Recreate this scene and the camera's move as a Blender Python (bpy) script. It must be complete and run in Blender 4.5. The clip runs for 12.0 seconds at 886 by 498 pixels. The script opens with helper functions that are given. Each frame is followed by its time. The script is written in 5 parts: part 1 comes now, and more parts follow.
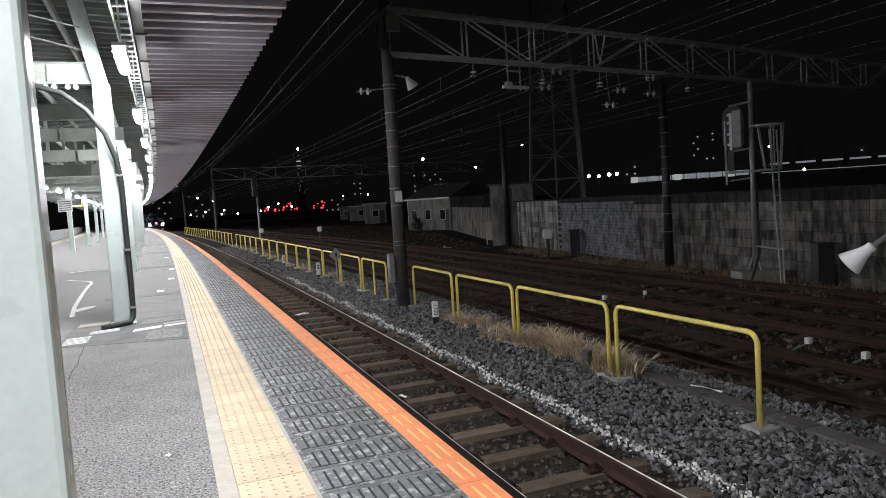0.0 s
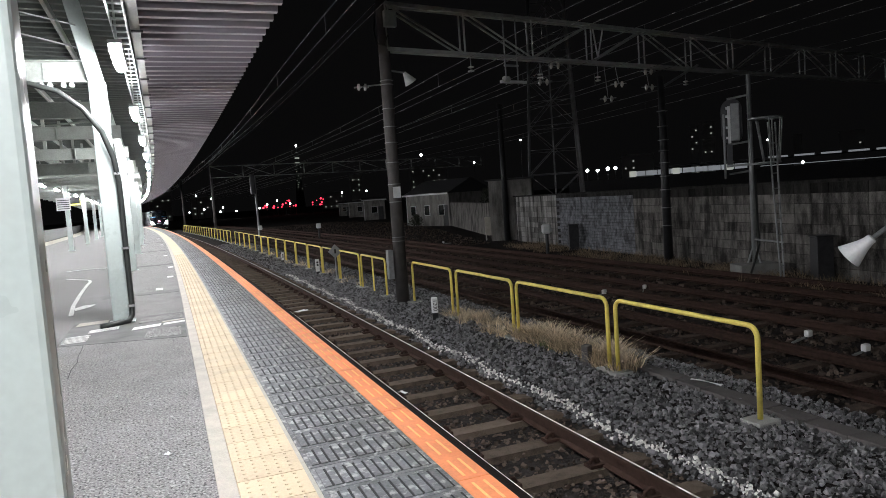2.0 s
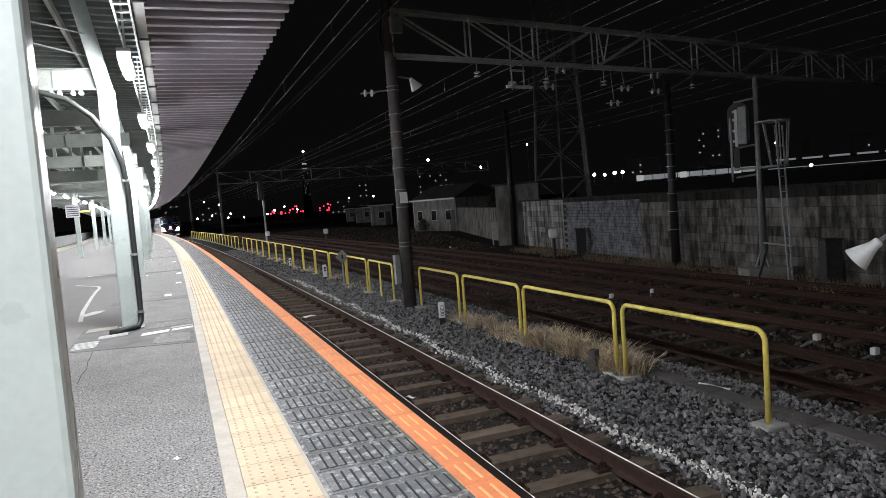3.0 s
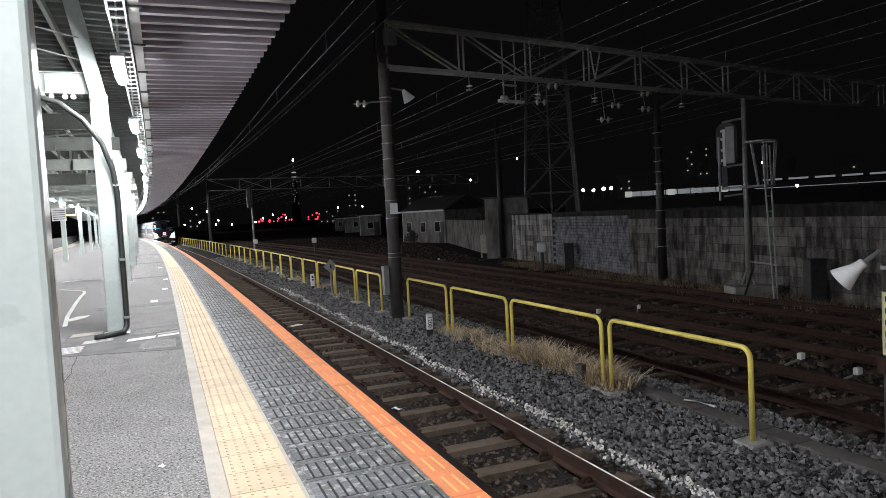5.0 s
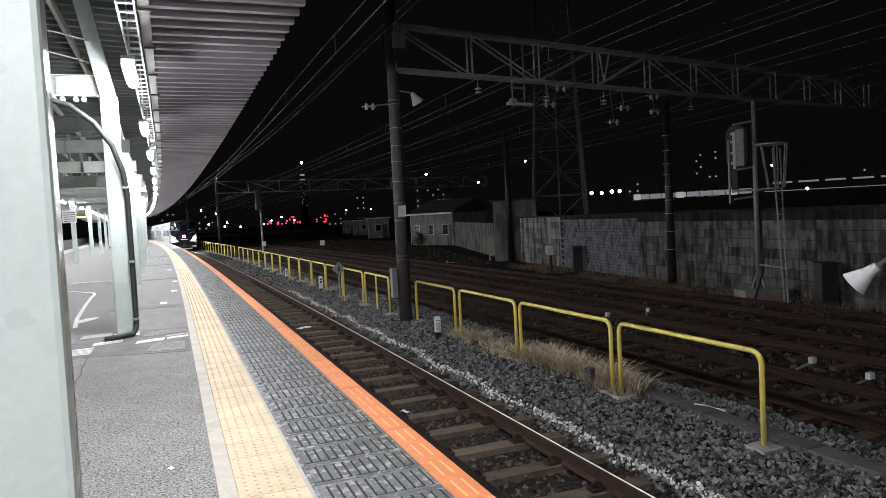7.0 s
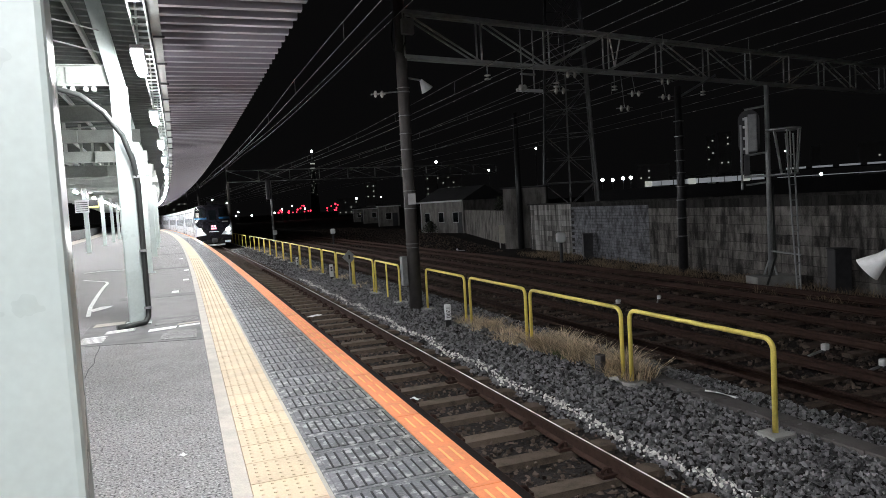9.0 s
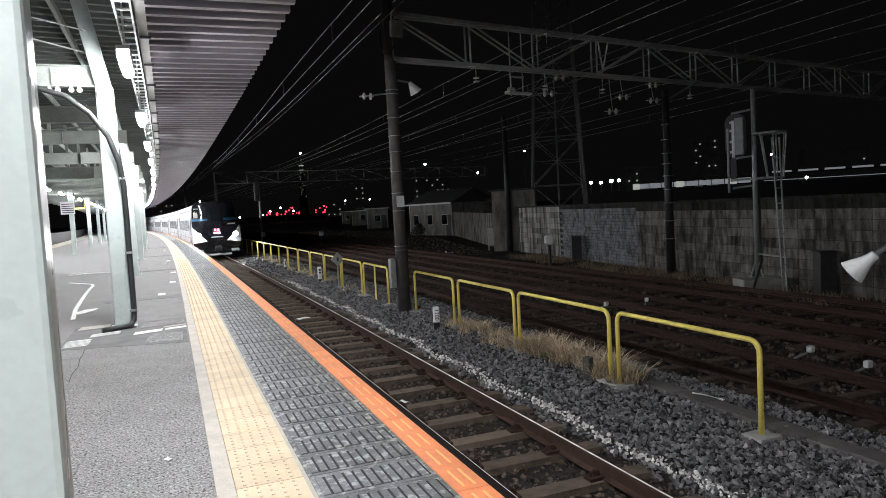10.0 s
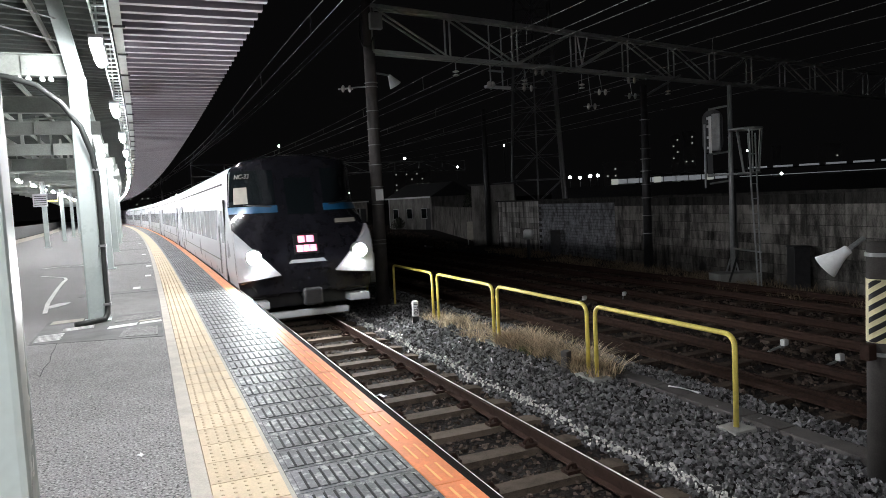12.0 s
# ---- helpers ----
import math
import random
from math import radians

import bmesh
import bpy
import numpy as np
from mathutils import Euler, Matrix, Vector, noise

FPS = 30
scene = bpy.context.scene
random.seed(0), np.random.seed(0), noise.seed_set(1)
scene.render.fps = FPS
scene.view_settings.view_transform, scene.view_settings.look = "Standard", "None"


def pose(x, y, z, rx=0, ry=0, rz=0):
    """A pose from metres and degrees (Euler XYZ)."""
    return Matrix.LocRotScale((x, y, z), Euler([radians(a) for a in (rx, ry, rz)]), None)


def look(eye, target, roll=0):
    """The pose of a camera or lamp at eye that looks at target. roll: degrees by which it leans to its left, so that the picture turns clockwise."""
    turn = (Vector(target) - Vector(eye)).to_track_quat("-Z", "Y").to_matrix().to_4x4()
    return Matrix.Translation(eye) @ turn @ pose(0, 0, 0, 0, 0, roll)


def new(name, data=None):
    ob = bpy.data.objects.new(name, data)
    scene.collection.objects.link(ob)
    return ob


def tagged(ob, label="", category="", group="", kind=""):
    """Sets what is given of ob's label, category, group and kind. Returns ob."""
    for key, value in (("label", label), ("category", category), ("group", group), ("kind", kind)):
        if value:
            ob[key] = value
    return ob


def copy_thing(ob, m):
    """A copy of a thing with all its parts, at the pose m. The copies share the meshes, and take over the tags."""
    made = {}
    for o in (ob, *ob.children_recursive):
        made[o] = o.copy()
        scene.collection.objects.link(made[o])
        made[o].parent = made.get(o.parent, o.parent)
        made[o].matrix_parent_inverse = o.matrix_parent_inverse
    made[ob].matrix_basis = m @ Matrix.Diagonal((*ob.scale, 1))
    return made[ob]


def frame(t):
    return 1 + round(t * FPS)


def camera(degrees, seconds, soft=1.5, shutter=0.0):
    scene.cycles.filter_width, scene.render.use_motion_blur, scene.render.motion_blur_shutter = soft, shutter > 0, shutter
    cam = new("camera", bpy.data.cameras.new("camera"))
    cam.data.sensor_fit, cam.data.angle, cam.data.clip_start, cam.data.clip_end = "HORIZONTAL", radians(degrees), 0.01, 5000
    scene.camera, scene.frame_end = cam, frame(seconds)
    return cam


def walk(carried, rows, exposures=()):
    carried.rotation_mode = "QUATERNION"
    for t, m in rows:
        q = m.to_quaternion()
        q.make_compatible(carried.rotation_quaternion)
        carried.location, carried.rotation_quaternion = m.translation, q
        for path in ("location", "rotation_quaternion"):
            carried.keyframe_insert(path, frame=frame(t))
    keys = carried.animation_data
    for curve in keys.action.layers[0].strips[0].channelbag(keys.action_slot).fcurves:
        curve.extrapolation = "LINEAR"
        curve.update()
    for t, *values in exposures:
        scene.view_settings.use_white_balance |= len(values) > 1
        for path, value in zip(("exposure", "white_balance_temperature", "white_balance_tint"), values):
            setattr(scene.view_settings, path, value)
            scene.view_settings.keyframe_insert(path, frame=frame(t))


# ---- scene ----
cam = camera(65.3, 12.0, soft=0.5, shutter=0.3)
PATH = [
    (0, -0.251, -4.224, 1.616, -21.75, -3.99, 3.60),
    (0.5, -0.250, -4.226, 1.614, -22.24, -3.76, 3.71),
    (1, -0.246, -4.226, 1.611, -22.11, -4.14, 3.86),
    (1.5, -0.243, -4.215, 1.610, -22.30, -4.27, 3.93),
    (2, -0.240, -4.207, 1.614, -21.85, -4.35, 4.06),
    (2.5, -0.237, -4.218, 1.616, -21.24, -4.18, 4.43),
    (4.5, -0.272, -4.252, 1.616, -22.15, -3.21, 3.48),
    (5, -0.273, -4.247, 1.620, -22.19, -2.98, 3.06),
    (5.5, -0.270, -4.234, 1.622, -22.06, -2.93, 3.18),
    (6, -0.272, -4.227, 1.627, -22.05, -3.01, 2.85),
    (6.5, -0.274, -4.227, 1.618, -22.21, -2.70, 2.80),
    (7, -0.277, -4.228, 1.621, -21.53, -2.73, 2.98),
    (7.5, -0.277, -4.228, 1.618, -21.34, -3.29, 3.06),
    (9.5, -0.253, -4.218, 1.614, -20.58, -3.69, 3.33),
    (10, -0.248, -4.214, 1.615, -21.59, -3.54, 3.17),
    (10.5, -0.250, -4.210, 1.606, -21.79, -3.66, 2.86),
    (11, -0.251, -4.203, 1.606, -22.27, -3.59, 2.89),
    (11.5, -0.244, -4.196, 1.602, -22.87, -3.76, 2.68),
    (12, -0.229, -4.193, 1.607, -23.27, -4.11, 2.91),
]
walk(cam, [(t, pose(x, y, z, 90 + pitch, roll, yaw)) for t, x, y, z, yaw, pitch, roll in PATH],
     exposures=[(0, 0.0), (9, 0.0), (10.5, -0.06), (11.3, -0.15), (12, -0.28)])

# ---- night sky ----
world = bpy.data.worlds.new("night")
scene.world = world
world.use_nodes = True
world.node_tree.nodes["Background"].inputs[0].default_value = (0.62, 0.61, 0.64, 1)
world.node_tree.nodes["Background"].inputs[1].default_value = 0.0042

LAMP = 440.0       # strength of the canopy tubes
HEAD = 1500.0      # strength of the train's headlamps

# ---- the line of the platform: straight, then a wide curve to the left ----
BEND, RADIUS = 8.0, 1650.0


def at(s, d, z=0.0):
    if s <= BEND:
        return Vector((d, s, z))
    a = (s - BEND) / RADIUS
    return Vector((-RADIUS + (RADIUS + d) * math.cos(a), BEND + (RADIUS + d) * math.sin(a), z))


def turn(s):
    return max(0.0, (s - BEND) / RADIUS)


def along(s, d, z=0.0):
    """A pose on the line: x outwards, y along it."""
    p = at(s, d, z)
    return Matrix.Translation(p) @ Matrix.Rotation(turn(s), 4, "Z")


def stations(s0, s1, step):
    n = max(1, round((s1 - s0) / step))
    return [s0 + (s1 - s0) * i / n for i in range(n + 1)]


# ---- materials ----
def material(name, base, rough=0.6, metal=0.0, spread=0.25, scale=6.0, fine=60.0, bump=0.2, dist=0.01, dirt=None, dirt_amount=0.35,
             island=False, noise_stretch=(1, 1, 1), emit=0.0, spec=0.5, dirt_scale=0.35, fixed=False, span=(0.36, 0.70), dirt_span=(0.48, 0.72), jitter=0.16):
    m = bpy.data.materials.new(name)
    m.use_nodes = True
    nt = m.node_tree
    N, L = nt.nodes, nt.links
    b = N["Principled BSDF"]
    b.inputs["Metallic"].default_value = metal
    b.inputs["Specular IOR Level"].default_value = spec
    co = N.new("ShaderNodeTexCoord")
    mp = N.new("ShaderNodeMapping")
    mp.inputs["Scale"].default_value = noise_stretch
    if fixed:
        L.new(N.new("ShaderNodeNewGeometry").outputs["Position"], mp.inputs["Vector"])
    else:
        L.new(co.outputs["Object"], mp.inputs["Vector"])
    n1, n2 = N.new("ShaderNodeTexNoise"), N.new("ShaderNodeTexNoise")
    for n, sc, det in ((n1, scale, 5), (n2, fine, 3)):
        n.inputs["Scale"].default_value = sc
        n.inputs["Detail"].default_value = det
        L.new(mp.outputs[0], n.inputs["Vector"])
    mixv = N.new("ShaderNodeMath")
    mixv.operation = "MULTIPLY_ADD"
    L.new(n1.outputs["Fac"], mixv.inputs[0])
    mixv.inputs[1].default_value = 0.6
    half = N.new("ShaderNodeMath")
    half.operation = "MULTIPLY"
    L.new(n2.outputs["Fac"], half.inputs[0])
    half.inputs[1].default_value = 0.4
    L.new(half.outputs[0], mixv.inputs[2])
    value = mixv.outputs[0]
    if island:
        geo = N.new("ShaderNodeNewGeometry")
        a = N.new("ShaderNodeMath")
        a.operation = "MULTIPLY_ADD"
        L.new(geo.outputs["Random Per Island"], a.inputs[0])
        a.inputs[1].default_value = 0.55
        s = N.new("ShaderNodeMath")
        s.operation = "MULTIPLY"
        L.new(value, s.inputs[0])
        s.inputs[1].default_value = 0.5
        L.new(s.outputs[0], a.inputs[2])
        value = a.outputs[0]
    info = N.new("ShaderNodeObjectInfo")
    jit = N.new("ShaderNodeMath")
    jit.operation = "MULTIPLY_ADD"
    L.new(info.outputs["Random"], jit.inputs[0])
    jit.inputs[1].default_value = jitter
    L.new(value, jit.inputs[2])
    ramp = N.new("ShaderNodeValToRGB")
    lo = [max(0.0, c * (1 - spread * 1.6)) for c in base]
    hi = [min(1.0, c * (1 + spread * 1.2)) for c in base]
    ramp.color_ramp.elements[0].position, ramp.color_ramp.elements[1].position = span
    ramp.color_ramp.elements[0].color = (*lo, 1)
    ramp.color_ramp.elements[1].color = (*hi, 1)
    L.new(jit.outputs[0], ramp.inputs["Fac"])
    colour = ramp.outputs["Color"]
    if dirt:
        n3 = N.new("ShaderNodeTexNoise")
        n3.inputs["Scale"].default_value = dirt_scale * 6
        n3.inputs["Detail"].default_value = 8
        n3.inputs["Roughness"].default_value = 0.65
        L.new(mp.outputs[0], n3.inputs["Vector"])
        r3 = N.new("ShaderNodeValToRGB")
        r3.color_ramp.elements[0].position, r3.color_ramp.elements[1].position = dirt_span
        L.new(n3.outputs["Fac"], r3.inputs["Fac"])
        am = N.new("ShaderNodeMath")
        am.operation = "MULTIPLY"
        L.new(r3.outputs["Color"], am.inputs[0])
        am.inputs[1].default_value = dirt_amount
        mix = N.new("ShaderNodeMix")
        mix.data_type = "RGBA"
        L.new(am.outputs[0], mix.inputs["Factor"])
        L.new(colour, mix.inputs["A"])
        mix.inputs["B"].default_value = (*dirt, 1)
        colour = mix.outputs["Result"]
    L.new(colour, b.inputs["Base Color"])
    rr = N.new("ShaderNodeMapRange")
    L.new(n1.outputs["Fac"], rr.inputs["Value"])
    rr.inputs["To Min"].default_value = max(0.03, rough - 0.12)
    rr.inputs["To Max"].default_value = min(1.0, rough + 0.12)
    L.new(rr.outputs[0], b.inputs["Roughness"])
    if bump:
        bp = N.new("ShaderNodeBump")
        bp.inputs["Strength"].default_value = bump
        bp.inputs["Distance"].default_value = dist
        L.new(n2.outputs["Fac"], bp.inputs["Height"])
        L.new(bp.outputs[0], b.inputs["Normal"])
    if emit:
        b.inputs["Emission Color"].default_value = (*base, 1)
        b.inputs["Emission Strength"].default_value = emit
    return m


def glow(name, colour, strength):
    m = bpy.data.materials.new(name)
    m.use_nodes = True
    b = m.node_tree.nodes["Principled BSDF"]
    b.inputs["Base Color"].default_value = (0.8, 0.8, 0.8, 1)
    b.inputs["Emission Color"].default_value = (*colour, 1)
    b.inputs["Emission Strength"].default_value = strength
    return m


def asphalt(name, base):
    """Worn asphalt: pale and dark chippings in a grey binder, with blotches of wear."""
    m = material(name, base, 0.92, spread=0.12, scale=2.3, fine=120, bump=0.8, dist=0.008, dirt=tuple(c * 0.45 for c in base), dirt_amount=0.3, dirt_scale=0.5, spec=0.3, span=(0.38, 0.62), jitter=0.0, fixed=True)
    nt = m.node_tree
    N, L = nt.nodes, nt.links
    b = N["Principled BSDF"]
    colour = b.inputs["Base Color"].links[0].from_socket
    geo = N.new("ShaderNodeNewGeometry")
    for sc, lo, hi, tint, amount in ((62, 0.50, 0.64, tuple(min(1, c * 2.0) for c in base), 0.8), (48, 0.52, 0.64, tuple(c * 0.18 for c in base), 0.85), (24, 0.66, 0.69, tuple(min(1, c * 2.6) for c in base), 0.6)):
        n = N.new("ShaderNodeTexNoise")
        n.inputs["Scale"].default_value = sc
        n.inputs["Detail"].default_value = 2
        L.new(geo.outputs["Position"], n.inputs["Vector"])
        r = N.new("ShaderNodeMapRange")
        L.new(n.outputs["Fac"], r.inputs["Value"])
        r.inputs["From Min"].default_value, r.inputs["From Max"].default_value, r.inputs["To Max"].default_value = lo, hi, amount
        mix = N.new("ShaderNodeMix")
        mix.data_type = "RGBA"
        L.new(r.outputs[0], mix.inputs["Factor"])
        L.new(colour, mix.inputs["A"])
        mix.inputs["B"].default_value = (*tint, 1)
        colour = mix.outputs["Result"]
    L.new(colour, b.inputs["Base Color"])
    return m


ASPHALT = asphalt("asphalt", (0.225, 0.222, 0.217))
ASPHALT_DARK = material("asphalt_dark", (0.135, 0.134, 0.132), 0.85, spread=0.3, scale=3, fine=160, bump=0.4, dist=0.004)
CONCRETE = material("concrete", (0.33, 0.33, 0.31), 0.85, spread=0.22, scale=4, fine=90, bump=0.3, dist=0.004, dirt=(0.12, 0.115, 0.1))
PALE = material("pale_concrete", (0.43, 0.40, 0.345), 0.8, spread=0.15, scale=5, fine=90, bump=0.2, dist=0.003, dirt=(0.35, 0.34, 0.31), fixed=True)
YELLOW = material("tactile_yellow", (0.57, 0.465, 0.315), 0.7, spread=0.12, scale=4, fine=80, bump=0.15, dist=0.003, dirt=(0.50, 0.44, 0.33), dirt_amount=0.4, fixed=True)
PLATE = material("plate_grey", (0.125, 0.129, 0.137), 0.52, spread=0.4, scale=6, fine=55, bump=0.5, dist=0.004, dirt=(0.50, 0.50, 0.49), dirt_amount=0.7, dirt_scale=2.2, dirt_span=(0.52, 0.62), fixed=True)
# Near black for shade and dirt in the plate slots, and for the crack
GROOVE = material("plate_groove", (0.016, 0.016, 0.017), 0.8, spread=0.3)
ORANGE = material("edge_orange", (0.78, 0.27, 0.12), 0.42, spread=0.14, scale=4, fine=60, bump=0.15, dist=0.003, dirt=(0.45, 0.15, 0.07), dirt_amount=0.35, fixed=True)
ORANGE_PALE = material("edge_orange_ridge", (0.85, 0.50, 0.22), 0.6, spread=0.12)
LINE = material("white_line_paint", (0.72, 0.72, 0.70), 0.7, spread=0.15, scale=9, fine=90, dirt=(0.25, 0.25, 0.25), dirt_amount=0.6, dirt_scale=2.5)
WHITE = material("white_paint", (0.535, 0.605, 0.58), 0.28, spread=0.06, scale=2, fine=30, bump=0.06, dist=0.003, dirt=(0.46, 0.48, 0.45), dirt_amount=0.25)
# Darker than DECK, for the roof between the columns
DECK_INNER = material("inner_deck_dark", (0.085, 0.098, 0.09), 0.75, spread=0.15, scale=1.4, fine=25, bump=0.0, dirt=(0.06, 0.065, 0.06), dirt_amount=0.4)
# The same deck in a paler colour, standing for lamplight on its lower ribs
DECK_RIB_LIT = material("roof_deck_rib_lit", (0.42, 0.40, 0.425), 0.7, spread=0.08, scale=1.4, fine=25, bump=0.0, dirt=(0.25, 0.23, 0.25), dirt_amount=0.25)
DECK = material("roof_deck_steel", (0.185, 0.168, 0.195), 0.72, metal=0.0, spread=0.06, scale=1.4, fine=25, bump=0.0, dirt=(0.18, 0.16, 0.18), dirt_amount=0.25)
BEAM = material("beam_paint", (0.29, 0.315, 0.285), 0.55, spread=0.15, scale=3, fine=30, bump=0.1, dist=0.003, dirt=(0.26, 0.26, 0.24))
DARKSTEEL = material("dark_steel", (0.045, 0.045, 0.048), 0.5, metal=0.4, spread=0.3)
GALV = material("galvanised_steel", (0.30, 0.31, 0.31), 0.45, metal=0.25, spread=0.2, scale=8)
PIPE = material("grey_pipe", (0.028, 0.031, 0.029), 0.45, spread=0.2)
RAILSIDE = material("rusty_rail", (0.042, 0.025, 0.020), 0.85, spec=0.08, spread=0.3, scale=12, fine=120, bump=0.3, dist=0.003)
# Near white, hardly metallic: the polished band's gleam is put into the colour
RAILTOP = material("polished_rail_gleam", (0.86, 0.85, 0.84), 0.35, metal=0.1, spread=0.1, scale=3)
SLEEPER = material("sleeper_concrete", (0.105, 0.083, 0.064), 0.85, spread=0.3, scale=9, fine=90, bump=0.4, dist=0.005, dirt=(0.09, 0.07, 0.06), dirt_amount=0.5, dirt_scale=1.5, fixed=True, spec=0.12)
SLEEPER_OLD = material("sleeper_old_wood", (0.07, 0.052, 0.042), 0.9, spread=0.4, scale=9, fine=90, bump=0.4, dist=0.005, spec=0.12)
STONE = material("ballast_stone", (0.076, 0.075, 0.077), 0.55, spec=0.5, spread=1.5, scale=9, fine=120, bump=0.5, dist=0.004, island=True, span=(0.36, 0.84))
STONE_BROWN = material("ballast_stone_rusty", (0.078, 0.060, 0.050), 0.9, spread=0.55, scale=9, fine=120, bump=0.4, dist=0.004, island=True, span=(0.25, 0.85), spec=0.12)
STONE_WHITE = material("ballast_stone_limed", (0.66, 0.65, 0.62), 0.9, spread=0.3, scale=9, fine=120, bump=0.4, dist=0.004, island=True, span=(0.25, 0.85))
# Dirt kept near black, so shade between the stones is in its colour
GROUND = material("ballast_ground", (0.020, 0.017, 0.016), 0.95, spread=0.5, scale=3, fine=26, bump=1.0, dist=0.04, dirt=(0.035, 0.03, 0.027), dirt_amount=0.6, spec=0.12)
FENCE = material("fence_yellow", (0.85, 0.70, 0.16), 0.45, spread=0.10, scale=7, fine=60, bump=0.08, dirt=(0.45, 0.34, 0.07), dirt_amount=0.25, dirt_scale=2)
GRASS = material("dry_grass", (0.52, 0.42, 0.29), 0.9, spread=0.45, scale=12, bump=0, island=True)
BUSH = material("dark_leaves", (0.04, 0.045, 0.03), 0.8, spread=0.4, scale=12, bump=0, island=True)
GREEN = material("green_weed", (0.07, 0.10, 0.03), 0.8, spread=0.4, scale=12, bump=0, island=True)
POLE = material("pole_concrete", (0.095, 0.088, 0.084), 0.8, spread=0.22, scale=5, fine=70, bump=0.2, dist=0.004, dirt=(0.07, 0.06, 0.06))
POLE_DARK = material("pole_weathered", (0.05, 0.045, 0.042), 0.85, spread=0.25, scale=6, fine=80, bump=0.3, dist=0.004)
LIP_SHADE = material("edge_lip_shade", (0.012, 0.009, 0.008), 0.9, spread=0.3, spec=0.08)
def block_paint(name, base, amount, streak):
    return material(name, base, 0.95, spread=0.6, scale=4, fine=45, bump=0.5, dist=0.006, dirt=(0.014, 0.013, 0.012), dirt_amount=amount, noise_stretch=(1.6, 1.6, streak), fixed=True,
                    dirt_span=(0.46, 0.62), dirt_scale=0.28, jitter=0.20, span=(0.36, 0.82), spec=0.15)


BLOCK = block_paint("wall_block", (0.180, 0.170, 0.158), 0.80, 0.45)
BLOCK_PALE = block_paint("wall_block_pale", (0.31, 0.30, 0.285), 0.85, 0.14)
BLOCK_BLUE = block_paint("wall_block_blue", (0.195, 0.20, 0.216), 0.6, 1.2)
BLOCK_MOSS = block_paint("wall_block_mossy", (0.045, 0.043, 0.04), 0.9, 0.3)
MORTAR = material("wall_mortar", (0.018, 0.017, 0.016), 0.95, spread=0.3)
PLASTER = material("hut_wall", (0.26, 0.25, 0.235), 0.9, spread=0.3, scale=3, fine=60, dirt=(0.06, 0.055, 0.05), dirt_amount=0.8, noise_stretch=(1, 1, 0.35))
ROOFTILE = material("hut_roof", (0.035, 0.035, 0.037), 0.8, spread=0.3)
TRUSS = material("truss_steel", (0.42, 0.43, 0.42), 0.5, metal=0.2, spread=0.2, scale=5)
PYLON = material("pylon_steel", (0.19, 0.19, 0.195), 0.6, spread=0.2)
FACADE = material("far_facade", (0.62, 0.62, 0.62), 0.9, spread=0.1, bump=0)
GRASS_DEAD = material("dead_grass", (0.25, 0.19, 0.125), 0.9, spread=0.45, scale=12, bump=0, island=True)
WIRE = material("wire_copper", (0.20, 0.20, 0.196), 0.5, metal=0.5, spread=0.1, bump=0)
PORCELAIN = material("insulator_porcelain", (0.62, 0.60, 0.57), 0.25, spread=0.1)
BLACK = material("black_paint", (0.012, 0.012, 0.013), 0.4, spread=0.2)
SIGNWHITE = material("sign_white", (0.75, 0.76, 0.76), 0.5, spread=0.08, dirt=(0.45, 0.44, 0.42), dirt_amount=0.3, dirt_scale=2)
STRIPE = material("stripe_yellow", (0.66, 0.60, 0.36), 0.5, spread=0.1)
BODY = material("train_white", (0.66, 0.68, 0.71), 0.3, spread=0.05, scale=1.2, fine=20, bump=0.03, dist=0.002)
MASK = material("train_black", (0.012, 0.012, 0.016), 0.12, spread=0.2, bump=0)
GLASS = material("train_glass", (0.008, 0.011, 0.013), 0.05, spread=0.1, bump=0)
# Pale base stands in for reflections and the lit interior behind the glass
PANE_GLEAM = material("train_side_glass_gleam", (0.58, 0.60, 0.62), 0.12, spread=0.2, scale=1.5, bump=0)
BLUE = material("train_blue", (0.015, 0.11, 0.24), 0.35, spread=0.1, bump=0)
UNDER = material("train_underframe", (0.03, 0.03, 0.032), 0.8, spread=0.3)
TUBE = glow("lamp_tube", (0.985, 0.99, 1.03), LAMP)
HEADLAMP = glow("train_headlamp", (0.96, 1.0, 1.0), HEAD)
LED = glow("train_led_sign", (1.0, 0.22, 0.38), 2.4)
CITY = glow("city_white_lamp", (0.95, 1.0, 1.0), 14.0)
CITY_DIM = glow("city_window", (0.9, 0.95, 0.85), 0.35)
CITY_RED = glow("city_red_lamp", (1.0, 0.03, 0.07), 3.0)
SIGNLIGHT = glow("exit_sign_yellow", (0.9, 0.85, 0.1), 1.5)
STATIONLIGHT = glow("station_panel", (0.85, 0.92, 1.0), 0.17)


# ---- mesh tools ----
def finish(bm, name, mat, smooth=False):
    me = bpy.data.meshes.new(name)
    bmesh.ops.recalc_face_normals(bm, faces=bm.faces)
    bm.to_mesh(me)
    bm.free()
    me.materials.append(mat)
    if smooth:
        for p in me.polygons:
            p.use_smooth = True
    return me


def part(name, bm, mat, parent=None, label="", smooth=False):
    ob = new(name, finish(bm, name, mat, smooth) if isinstance(bm, bmesh.types.BMesh) else bm)
    if parent:
        ob.parent = parent
    if label:
        tagged(ob, label)
    return ob


def thing(name, label, category, m=None, group="", kind=""):
    ob = new(name)
    ob.empty_display_size = 0.1
    if m is not None:
        ob.matrix_basis = m
    return tagged(ob, label, category, group, kind)


